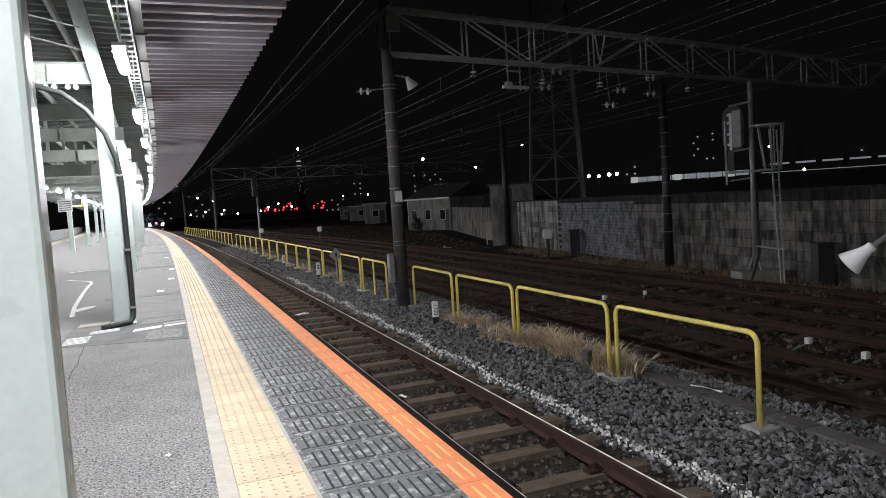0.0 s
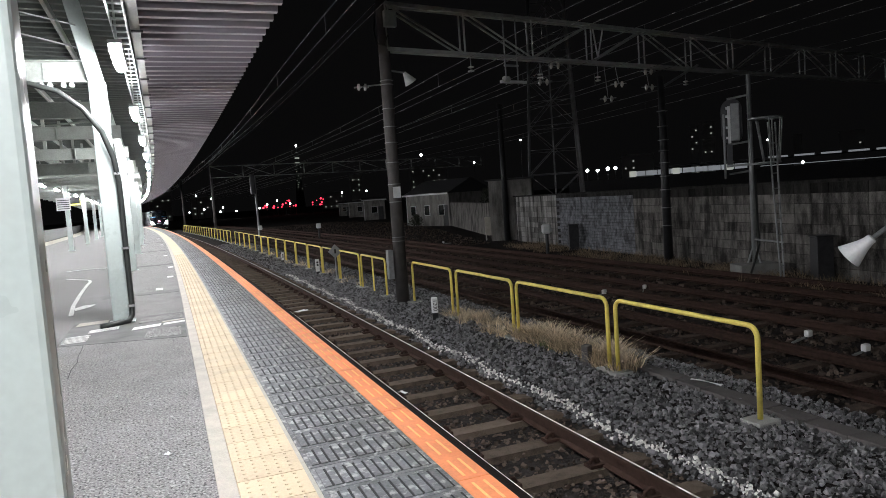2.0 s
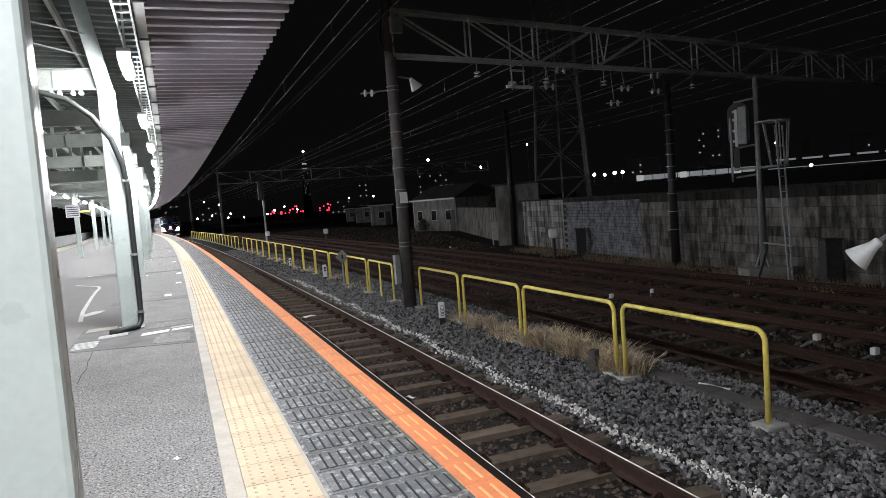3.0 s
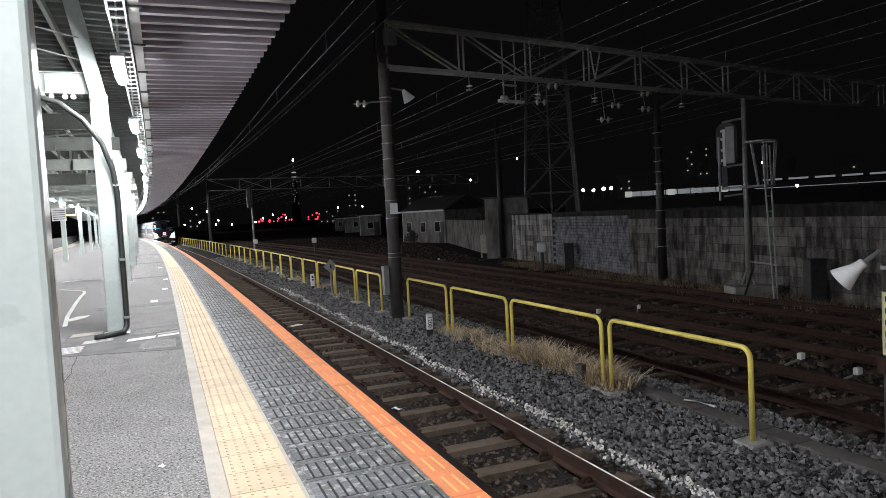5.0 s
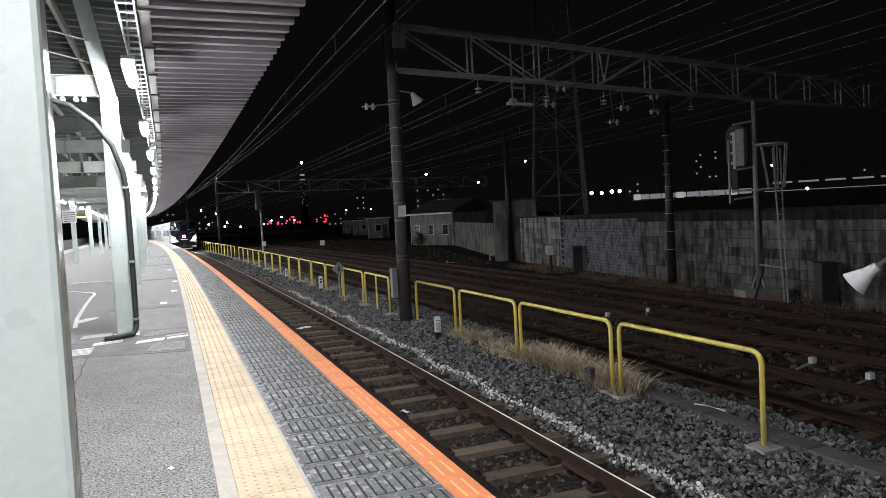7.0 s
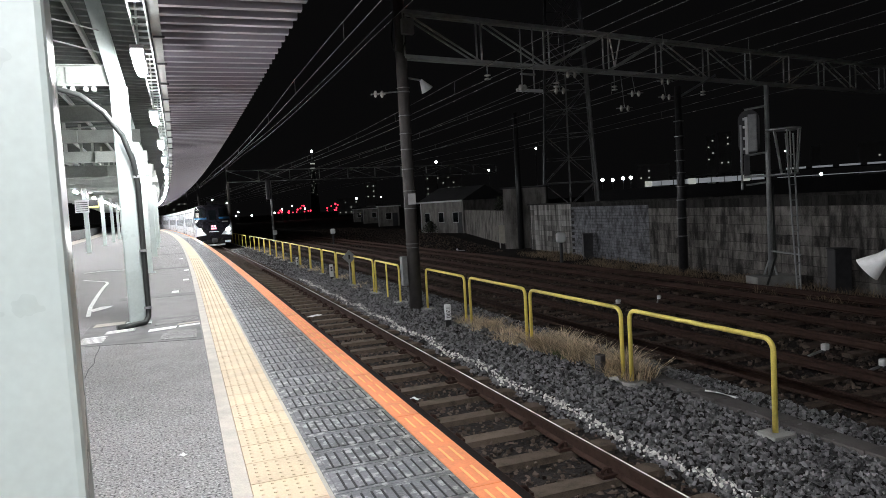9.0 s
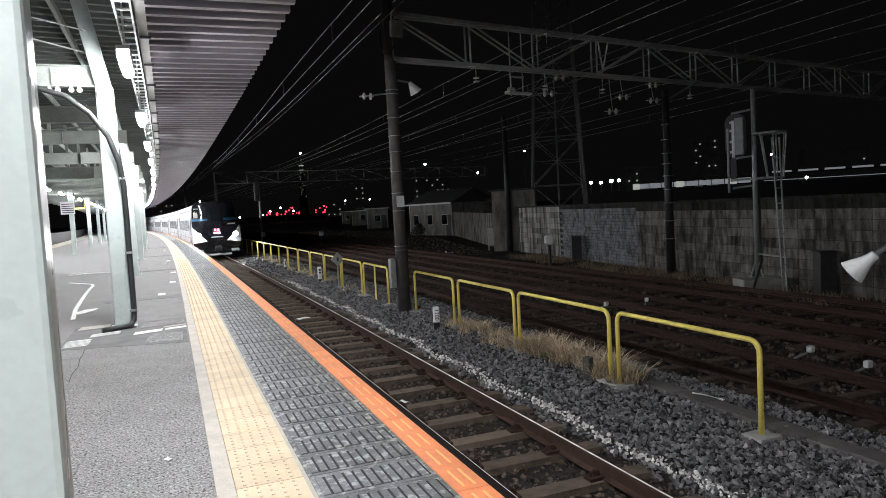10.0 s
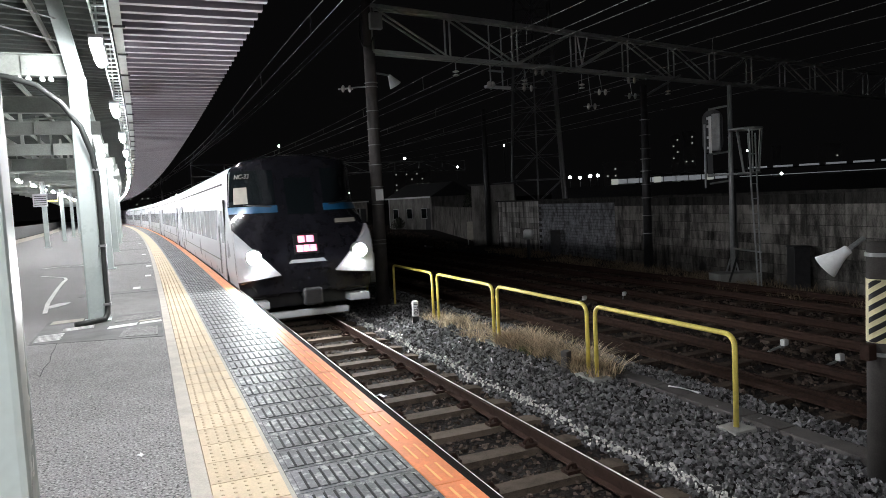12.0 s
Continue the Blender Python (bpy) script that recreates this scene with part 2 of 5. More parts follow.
def box(bm, x0, x1, y0, y1, z0, z1, m=None, bevel=0.0):
    v = [bm.verts.new((x, y, z)) for x in (x0, x1) for y in (y0, y1) for z in (z0, z1)]
    fs = [bm.faces.new([v[i] for i in q]) for q in ((0, 1, 3, 2), (4, 6, 7, 5), (0, 4, 5, 1), (2, 3, 7, 6), (0, 2, 6, 4), (1, 5, 7, 3))]
    if bevel:
        es = list({e for f in fs for e in f.edges})
        r = bmesh.ops.bevel(bm, geom=es, offset=bevel, segments=2, affect="EDGES", profile=0.5)
        v = list({q for f in r["faces"] for q in f.verts} | {q for q in v if q.is_valid})
    if m is not None:
        bmesh.ops.transform(bm, matrix=m, verts=v)
    return bm


def rod(bm, a, b, r0, r1=None, n=8, caps=True):
    a, b = Vector(a), Vector(b)
    r1 = r0 if r1 is None else r1
    q = (b - a).to_track_quat("Z", "Y")
    ring = []
    for p, r in ((a, r0), (b, r1)):
        ring.append([bm.verts.new(p + q @ Vector((r * math.cos(2 * math.pi * i / n), r * math.sin(2 * math.pi * i / n), 0))) for i in range(n)])
    for i in range(n):
        bm.faces.new((ring[0][i], ring[0][(i + 1) % n], ring[1][(i + 1) % n], ring[1][i]))
    if caps:
        bm.faces.new(ring[0][::-1])
        bm.faces.new(ring[1])
    return bm


def pipe(bm, pts, r, n=8):
    pts = [Vector(p) for p in pts]
    pts = [p for i, p in enumerate(pts) if i == 0 or (p - pts[i - 1]).length > 1e-5]
    rings, u = [], None
    for i, p in enumerate(pts):
        d = (pts[min(i + 1, len(pts) - 1)] - pts[max(i - 1, 0)]).normalized()
        if u is None:
            u = d.cross(Vector((0.31, 0.17, 0.93)) if abs(d.z) < 0.9 else Vector((0, 1, 0)))
        u = (u - d * u.dot(d)).normalized()
        w = u.cross(d)
        rings.append([bm.verts.new(p + r * (u * math.cos(2 * math.pi * k / n) + w * math.sin(2 * math.pi * k / n))) for k in range(n)])
    for a, b in zip(rings, rings[1:]):
        for k in range(n):
            bm.faces.new((a[k], a[(k + 1) % n], b[(k + 1) % n], b[k]))
    bm.faces.new(rings[0][::-1])
    bm.faces.new(rings[-1])
    return bm


def arc(c, u, w, r, a0, a1, n=6):
    c, u, w = Vector(c), Vector(u), Vector(w)
    return [c + r * (u * math.cos(radians(a0 + (a1 - a0) * i / n)) + w * math.sin(radians(a0 + (a1 - a0) * i / n))) for i in range(n + 1)]


def sweep(bm, outline, s0, s1, step=4.0):
    """A closed outline of (d, z) carried along the line of the platform."""
    rings = [[bm.verts.new(at(s, d, z)) for d, z in outline] for s in stations(s0, s1, step)]
    n = len(outline)
    for a, b in zip(rings, rings[1:]):
        for i in range(n):
            bm.faces.new((a[i], a[(i + 1) % n], b[(i + 1) % n], b[i]))
    bm.faces.new(rings[0])
    bm.faces.new(rings[-1][::-1])
    return bm


def lathe(bm, profile, n=12, m=None):
    """A turned shape about z from (radius, height) pairs."""
    rings = [[bm.verts.new((r * math.cos(2 * math.pi * i / n), r * math.sin(2 * math.pi * i / n), z)) for i in range(n)] for r, z in profile]
    for a, b in zip(rings, rings[1:]):
        for i in range(n):
            bm.faces.new((a[i], a[(i + 1) % n], b[(i + 1) % n], b[i]))
    bm.faces.new(rings[0][::-1])
    bm.faces.new(rings[-1])
    if m is not None:
        bmesh.ops.transform(bm, matrix=m, verts=[v for r in rings for v in r])
    return bm


def words(name, text, size, mat, m, parent=None):
    cu = bpy.data.curves.new(name, "FONT")
    cu.body, cu.size, cu.align_x, cu.align_y, cu.extrude = text, size, "CENTER", "CENTER", 0.001
    tmp = bpy.data.objects.new(name, cu)
    scene.collection.objects.link(tmp)
    me = bpy.data.meshes.new_from_object(tmp.evaluated_get(bpy.context.evaluated_depsgraph_get()))
    bpy.data.objects.remove(tmp)
    me.materials.clear()
    me.materials.append(mat)
    ob = new(name, me)
    if parent:
        ob.parent = parent
    ob.matrix_basis = m
    return ob


def structure(name, bm, mat, label, category):
    return tagged(part(name, bm, mat), label, category, kind="structure")


def B():
    return bmesh.new()


RAIL_Z = -0.92
TRACK = 2.905
SLEEP_TOP = -1.074
EDGE = 1.34


# ---- ground, platform ----
bm = B()
box(bm, -1500, 2500, -1200, 3600, -3.0, -1.14)
ground = structure("ground", bm, GROUND, "dark stony railway ground with ballast and dirt", "ground")

platform = structure("platform", sweep(B(), [(-9.6, -0.05), (EDGE - 0.05, -0.05), (EDGE - 0.05, -0.32), (EDGE - 0.25, -0.36), (EDGE - 0.25, -1.2), (-9.6, -1.2)], -14, 330, 8),
                     CONCRETE, "long concrete railway platform curving gently away", "platform")
part("asphalt_surface", sweep(B(), [(-8.2, 0.0), (-0.112, 0.0), (-0.112, -0.05), (-8.2, -0.05)], -14, 330, 6), ASPHALT, platform, "worn grey asphalt surface")
part("kerb_strip", sweep(B(), [(-0.11, 0.004), (-0.003, 0.004), (-0.003, -0.05), (-0.11, -0.05)], -14, 330, 6), PALE, platform, "pale concrete strip beside the yellow tiles")
part("far_edge", sweep(B(), [(-9.6, 0.004), (-8.2, 0.004), (-8.2, -0.05), (-9.6, -0.05)], -14, 330, 6), PALE, platform, "pale edge on the far side")
part("plate_bed", sweep(B(), [(0.40, 0.0), (EDGE - 0.195, 0.0), (EDGE - 0.195, -0.05), (0.40, -0.05)], -14, 330, 6), PALE, platform)

# slim dark lip, widened in black to stand for shade below the edge
part("rubber_lip", sweep(B(), [(EDGE + 0.001, 0.0), (EDGE + 0.075, -0.006), (EDGE + 0.075, -0.035), (EDGE + 0.001, -0.05)], -14, 330, 6), LIP_SHADE, platform, "dark lip and painted shade below the orange edge")

# ---- canopy ----
ROOF_Z, GUTTER, ROOF_EDGE = 4.36, -0.36, 1.47


def folded(d0, d1, z, s0, s1, pitch, depth, z1=None):
    bm = B()
    prof = ((0, 0), (0.26, 0), (0.40, 1), (0.86, 1), (1.0, 0))
    z1 = z if z1 is None else z1
    rows = []
    s = s0
    while s < s1:
        for a, h in prof[:-1]:
            q = s + a * pitch
            rows.append([bm.verts.new(at(q, d0, z + h * depth)), bm.verts.new(at(q, d1, z1 + h * depth)),
                         bm.verts.new(at(q, d1, z1 + h * depth + 0.012)), bm.verts.new(at(q, d0, z + h * depth + 0.012))])
        s += pitch
    # slot 1: the lower rib faces, painted as if lamplit
    for k, (a, b) in enumerate(zip(rows, rows[1:])):
        for i in range(4):
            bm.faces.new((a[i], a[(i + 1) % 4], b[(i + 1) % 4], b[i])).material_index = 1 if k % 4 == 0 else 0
    return bm


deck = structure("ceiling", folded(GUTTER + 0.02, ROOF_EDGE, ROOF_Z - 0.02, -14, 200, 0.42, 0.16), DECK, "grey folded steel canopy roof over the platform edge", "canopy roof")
deck.data.materials.append(DECK_RIB_LIT)
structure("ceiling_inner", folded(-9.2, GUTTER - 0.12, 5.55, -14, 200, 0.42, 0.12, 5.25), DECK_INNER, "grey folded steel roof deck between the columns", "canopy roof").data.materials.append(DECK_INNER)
structure("gutter", sweep(B(), [(GUTTER - 0.11, ROOF_Z - 0.03), (GUTTER + 0.02, ROOF_Z - 0.03), (GUTTER + 0.02, ROOF_Z + 0.3), (GUTTER - 0.11, ROOF_Z + 0.3)], -14, 200, 5), BEAM, "grey painted gutter beam under the canopy", "gutter")
structure("fascia", sweep(B(), [(GUTTER - 0.10, ROOF_Z + 0.305), (GUTTER - 0.04, ROOF_Z + 0.305), (GUTTER - 0.04, 5.45), (GUTTER - 0.10, 5.45)], -14, 200, 5), DECK, "dark upright steel fascia above the gutter", "fascia")

COLUMNS = [(7.72, -1.03), (19.4, -1.33), (30.0, -1.42), (41.5, -1.44), (52.5, -1.44), (63.5, -1.44), (74.5, -1.44), (85.5, -1.44), (97, -1.44), (108, -1.44)]


def column(name="platform_column"):
    ob = thing(name, "white painted steel platform column on asphalt", "column", group="canopy columns")
    part("shaft", box(B(), -0.125, 0.125, -0.125, 0.125, 0.0, 3.72, bevel=0.02), WHITE, ob)
    bm = box(B(), -0.11, 0.11, -0.10, 0.10, 0.0, 1.75, bevel=0.015)
    bmesh.ops.transform(bm, matrix=Matrix.Translation((0, 0, 3.70)) @ Matrix.Rotation(radians(-11), 4, "Y"), verts=bm.verts)
    part("bracket_arm", bm, WHITE, ob)
    bm = B()
    for x in (-0.09, 0.09):
        rod(bm, (x, -0.13, 3.55), (x, -0.13, 3.66), 0.018, n=8)
    part("bolt_lug", bm, GALV, ob)
    part("base_plate", box(B(), -0.19, 0.19, -0.19, 0.19, 0.002, 0.02), WHITE, ob)
    return ob


first_column = column()
first_column.matrix_basis = along(COLUMNS[0][0], COLUMNS[0][1])
for s, d in COLUMNS[1:]:
    copy_thing(first_column, along(s, d))
for s in (20, 41, 53, 64, 75, 86, 97, 108):
    copy_thing(first_column, along(s, -5.15))

# ---- post close to the camera ----
post = thing("platform_post", "wide glossy white steel post close to the viewer", "column", pose(-0.70, -2.0, 0, 0, 0, 4))
part("shaft", box(B(), -0.13, 0.13, -0.13, 0.13, 0, 4.6, bevel=0.022), WHITE, post)
part("base_plate", box(B(), -0.18, 0.18, -0.18, 0.18, 0.002, 0.02), WHITE, post)

# ---- roof beams and purlins ----
def roof_beam(s, d0, d1, z, h=0.30):
    bm = B()
    m = along(s, 0, 0)
    box(bm, d0, d1, -0.006, 0.006, z, z + h, m)
    box(bm, d0, d1, -0.08, 0.08, z - 0.012, z, m)
    box(bm, d0, d1, -0.08, 0.08, z + h, z + h + 0.012, m)
    beam = tagged(part("roof_beam", bm, BEAM), "pale grey painted steel roof beam", "beam", "roof beams", "structure")
    # stiffeners on the web, and posts up to the deck
    for d in (-2.6, -4.3, -6.4, -8.0):
        bm = B()
        box(bm, d - 0.006, d + 0.006, -0.075, -0.007, z + 0.002, z + h - 0.002, m)
        part("stiffener", bm, BEAM, beam)
    top = z + h + 0.013
    for d in (-3.4, -7.1):
        part("roof_post", box(B(), d - 0.045, d + 0.045, -0.04, 0.04, top, 5.24, m), BEAM, beam)
    return beam


for i in range(-3, 34):
    if i not in (-1, -2):
        s = 7.72 + i * 4.05
        z, h = (3.74, 0.30) if i < 3 else ((3.55, 0.32) if i == 3 else ((3.34, 0.40) if i == 4 else (3.74, 0.30)))
        roof_beam(s, -9.0, GUTTER - 0.75, z, h)
# bolted splice and hanger lugs on the beam at the first column
splice = thing("splice_plate", "pale grey bolted splice plate on the roof beam", "plate", along(7.72, -1.60, 3.74))
part("plate", box(B(), -0.15, 0.15, -0.024, -0.006, 0.03, 0.28, bevel=0.004), BEAM, splice)
for x in (-0.08, 0.08):
    for z in (0.09, 0.22):
        part("bolt", rod(B(), (x, -0.045, z), (x, -0.02, z), 0.022, n=6), GALV, splice)
for x in (-0.17, -0.06, 0.12, 0.23):
    lug = thing("hanger_lug", "round white steel lug under the roof beam", "lug", along(7.72, -1.60 + x, 3.728), group="hanger lugs")
    part("eye", rod(B(), (0, -0.10, -0.05), (0, -0.03, -0.05), 0.036, n=14), WHITE, lug)
    part("stem", box(B(), -0.018, 0.018, -0.08, -0.05, -0.03, 0.0), WHITE, lug)
for d in (-1.75, -3.0, -4.2, -6.9, -8.3):
    structure("purlin", sweep(B(), [(d, 5.06), (d + 0.06, 5.06), (d + 0.06, 5.20), (d, 5.20)], -12, 150, 6), BEAM, "slim pale steel purlin under the roof", "beam")
for s0 in (9.75, 13.8, 17.85, 21.9, 25.95):
    brace = rod(B(), at(s0 - 1.9, -2.0, 4.72), at(s0 + 1.9, -7.6, 4.76), 0.03, n=6)
    structure("tie_rod", brace, BEAM, "pale diagonal tie rod between the roof beams", "tie rod")
for d in (-5.64,):
    structure("purlin", sweep(B(), [(d, 4.94), (d + 0.08, 4.94), (d + 0.08, 5.40), (d, 5.40)], -12, 150, 6), BEAM, "long pale steel purlin under the roof", "beam")

# ---- canopy lamps ----
def lamp():
    ob = thing("ceiling_light", "lit white tube light hanging under the canopy", "lamp", group="canopy lights")
    part("tube", lathe(B(), [(0.02, -0.63), (0.05, -0.615), (0.07, -0.56), (0.07, 0.56), (0.05, 0.615), (0.02, 0.63)], 14, pose(0, 0, -0.04, 90, 0, 0)), TUBE, ob, smooth=True)
    part("housing", box(B(), -0.090, 0.090, -0.68, 0.68, 0.035, 0.09, bevel=0.01), GALV, ob)
    # added lips cut the light to roof and yard; track side hangs lower
    for x, low in ((-0.090, -0.022), (0.080, -0.061)):
        part("reflector_lip", box(B(), x, x + 0.010, -0.68, 0.68, low, 0.033), GALV, ob)
    part("hanger", box(B(), -0.015, 0.015, -0.012, 0.012, 0.10, 1.36), WHITE, ob)
    return ob


first_lamp = lamp()
first_lamp.matrix_basis = along(0.9, -0.66, 3.9)
for i in range(-2, 24):
    if i:
        copy_thing(first_lamp, along(0.9 + 5.78 * i, -0.66, 3.9))
for i in range(16):
    copy_thing(first_lamp, along(24 + 5.78 * i, -5.6, 3.6))

# ---- track beside the platform ----
def rail_outline(c):
    return [(c - 0.033, RAIL_Z - 0.004), (c + 0.033, RAIL_Z - 0.004), (c + 0.033, RAIL_Z - 0.045), (c + 0.009, RAIL_Z - 0.06), (c + 0.009, RAIL_Z - 0.125),
            (c + 0.064, RAIL_Z - 0.14), (c + 0.064, RAIL_Z - 0.153), (c - 0.064, RAIL_Z - 0.153), (c - 0.064, RAIL_Z - 0.14), (c - 0.009, RAIL_Z - 0.125),
            (c - 0.009, RAIL_Z - 0.06), (c - 0.033, RAIL_Z - 0.045)]


def track(centre, s1, label, mat_top, shift=0.0):
    ob = thing("railway_track", label, "railway track", kind="structure")
    for side in (-1, 1):
        c = centre + side * 0.5665
        rail = part("rail", sweep(B(), rail_outline(c), -8, s1, 4), RAILSIDE, ob)
        part("running_surface", sweep(B(), [(c + 0.002, RAIL_Z - 0.006), (c + 0.020, RAIL_Z - 0.006), (c + 0.020, RAIL_Z), (c + 0.002, RAIL_Z)], -8, s1, 4), mat_top, rail)
    return ob


main_track = track(TRACK, 330, "railway track with rusty rails and polished tops on concrete sleepers", RAILTOP)

# ---- yellow fence ----
def fence_panel(length, h=1.01, mid=False):
    ob = thing("fence_panel", "yellow painted tubular steel hoop barrier on gravel", "barrier", group="yellow hoop barriers")
    r, c = 0.03, 0.13
    pts = [(0, 0, 0)] + arc((0, c, h - c), (0, -1, 0), (0, 0, 1), c, 0, 90) + arc((0, length - c, h - c), (0, 0, 1), (0, 1, 0), c, 0, 90) + [(0, length, 0)]
    part("hoop", pipe(B(), pts, r, 10), FENCE, ob, smooth=True)
    if mid:
        part("middle_post", rod(B(), (0, length * 0.5, 0), (0, length * 0.5, h - 0.03), 0.025, n=8), FENCE, ob)
    for y in (0, length):
        part("footing", box(B(), -0.15, 0.15, y - 0.14, y + 0.14, -0.16, 0.012, bevel=0.01), CONCRETE, ob)
    return ob


FENCE_Z, FENCE_D = -1.0, 5.43
for s0, s1 in ((1.30, 3.80), (4.0, 6.74), (6.92, 9.52), (9.80, 12.36)):
    fence_panel(s1 - s0).matrix_basis = along(s0, FENCE_D, FENCE_Z)
fence_panel(2.5, mid=True).matrix_basis = along(14.0, 5.22, FENCE_Z)
long_panel = fence_panel(2.55)
long_panel.matrix_basis = along(16.75, 5.22, FENCE_Z)
for i in range(1, 34):
    if i != 13:
        copy_thing(long_panel, along(16.75 + 2.75 * i, 5.22, FENCE_Z))

# ---- overhead line pole and truss ----
def concrete_pole(name, label, p, h, r0, r1, mat=POLE):
    ob = thing(name, label, "pole", Matrix.Translation(p))
    part("shaft", rod(B(), (0, 0, -0.3), (0, 0, h), r0, r1, 24), mat, ob, smooth=True)
    return ob


line_pole = concrete_pole("catenary_pole", "tall dark concrete pole carrying the overhead line", (5.22, 12.68, -1.0), 9.5, 0.165, 0.135)
for z in (1.55, 1.65, 2.55, 3.0, 3.55, 4.05, 4.45, 4.9, 5.5, 5.6):
    part("steel_band", lathe(B(), [(0.145, z), (0.163, z + 0.004), (0.163, z + 0.018), (0.145, z + 0.022)], 20), GALV, line_pole)
part("notice_plate", box(B(), -0.10, 0.10, -0.175, -0.165, 2.66, 2.94), SIGNWHITE, line_pole, "small white notice plate")
part("cable_box", box(B(), -0.34, -0.20, -0.10, 0.10, 0.6, 1.35, bevel=0.01), GALV, line_pole)

def truss(a, b, z0, z1, panel):
    ob = thing("catenary_truss", "lattice steel truss spanning the tracks under the night sky", "truss", group="line trusses")
    a, b = Vector(a), Vector(b)
    d = (b - a).normalized()
    side = Vector((-d.y, d.x, 0)) * 0.11
    length = (b - a).length
    for z in (z0, z1):
        for k in (-1, 1):
            q = Matrix.Translation(a + side * k + Vector((0, 0, z))) @ Matrix.Rotation(math.atan2(d.y, d.x), 4, "Z")
            part("chord", box(B(), 0, length, -0.04, 0.04, -0.045, 0.045, q), TRUSS, ob)
    n = round(length / panel)
    for i in range(n + 1):
        p = a + d * (length * i / n)
        for k in (-1, 1):
            part("upright", rod(B(), p + side * k + Vector((0, 0, z0)), p + side * k + Vector((0, 0, z1)), 0.028, n=6), TRUSS, ob)
            if i < n:
                p2 = a + d * (length * (i + 1) / n)
                za, zb = (z1, z0) if i % 4 < 2 else (z0, z1)
                part("diagonal", rod(B(), p + side * k + Vector((0, 0, za)), p2 + side * k + Vector((0, 0, zb)), 0.026, n=6), TRUSS, ob)
    return ob


truss((5.25, 12.66, 0), (38.0, 19.4, 0), 5.38, 6.50, 2.42)
truss((5.25, 85.9, 0), (45.0, 92, 0), 5.9, 7.3, 4.0)

# ---- block wall ----
WALL0, WALL1 = Vector((14.0, -1.5, 0)), Vector((17.62, 29.8, 0))
WALL_D = (WALL1 - WALL0).normalized()
WALL_M = Matrix.Translation(WALL0) @ Matrix.Rotation(math.atan2(WALL_D.y, WALL_D.x), 4, "Z")
WALL_LEN = (WALL1 - WALL0).length
bm = B()
box(bm, 0, WALL_LEN, -0.16, -0.022, -1.3, 1.30, WALL_M)
wall = structure("wall_east", bm, MORTAR, "tall weathered concrete block boundary wall", "wall")

# ---- fittings on the line pole ----
part("switch_box", box(B(), -0.02, 0.30, -0.28, -0.12, 6.9, 7.3, bevel=0.02), GALV, line_pole)
part("cable_loop", pipe(B(), [(-0.2, -0.1, 7.3), (-0.26, -0.1, 6.8), (-0.2, -0.12, 6.5), (-0.05, -0.2, 6.45), (0.05, -0.22, 6.7)], 0.018, 6), PIPE, line_pole)
part("stay_arm", rod(B(), (-0.85, 0, 5.45), (0.1, 0, 5.55), 0.02, n=6), GALV, line_pole)
for x in (-0.72, -0.55):
    part("insulator", lathe(B(), [(0.02, -0.06), (0.085, -0.03), (0.085, 0.0), (0.03, 0.03), (0.02, 0.07)], 12, pose(x, 0, 5.46, 0, 90, 0)), PORCELAIN, line_pole)
flood = thing("flood_lamp", "unlit white flood lamp hood on the pole", "lamp", pose(5.75, 12.72, 4.78, 0, 145, 10))
part("hood", lathe(B(), [(0.04, -0.06), (0.06, 0.0), (0.16, 0.24), (0.165, 0.25), (0.15, 0.24)], 20), SIGNWHITE, flood, smooth=True)
part("bracket", rod(B(), (0, 0, -0.05), (0.35, 0, -0.35), 0.025, n=6), GALV, flood)

second_pole = concrete_pole("catenary_pole", "dark concrete pole in front of the block wall", (15.32, 14.58, -1.0), 6.05, 0.16, 0.10, DARKSTEEL)
for z in (1.1, 1.7, 2.3, 2.75, 3.2, 3.6, 3.95, 4.4, 4.9):
    part("steel_band", lathe(B(), [(0.14, z), (0.172, z + 0.004), (0.172, z + 0.02), (0.14, z + 0.024)], 16), GALV, second_pole)
part("stay_arm", rod(B(), (0.05, 0, 5.7), (1.9, 0.35, 6.5), 0.04, n=6), GALV, second_pole)
concrete_pole("catenary_pole", "dark concrete pole beside the sheds", (17.6, 30.9, -1.0), 7.5, 0.17, 0.13, DARKSTEEL)
for s, d in ((86.0, 7.2), (129, 7.2)):
    concrete_pole("catenary_pole", "distant concrete pole of the overhead line", at(s, d, -1.0), 9.0, 0.2, 0.16)

# hanging frame with insulators under the truss
hanger = thing("wire_hanger", "grey steel hanger frame with white insulators under the truss", "hanger", pose(9.2, 13.45, 0, 0, 0, 11.7))
for x in (-0.22, 0.22):
    part("strut", rod(B(), (x, 0, 4.62), (x, 0, 6.45), 0.022, n=6), GALV, hanger)
part("cross_bar", box(B(), -0.42, 0.5, -0.05, 0.05, 4.66, 4.74, bevel=0.01), SIGNWHITE, hanger)
part("upper_bar", box(B(), -0.25, 0.25, -0.03, 0.03, 5.13, 5.18), GALV, hanger)
for x in (-0.36, -0.24):
    part("insulator", lathe(B(), [(0.02, -0.05), (0.085, -0.02), (0.085, 0.01), (0.03, 0.05)], 12, pose(x, -0.12, 4.75, 90, 0, 0)), PORCELAIN, hanger)


def hung_insulator(p, drop):
    ob = thing("insulator", "pale porcelain insulator hanging on the overhead line", "insulator", Matrix.Translation(p), "line insulators")
    part("rod", rod(B(), (0, 0, 0), (0, 0, drop), 0.015, n=6), GALV, ob)
    for k in (0, 0.1):
        part("disc", lathe(B(), [(0.02, -0.05 - k), (0.09, -0.03 - k), (0.09, -0.01 - k), (0.02, 0.02 - k)], 12), PORCELAIN, ob)


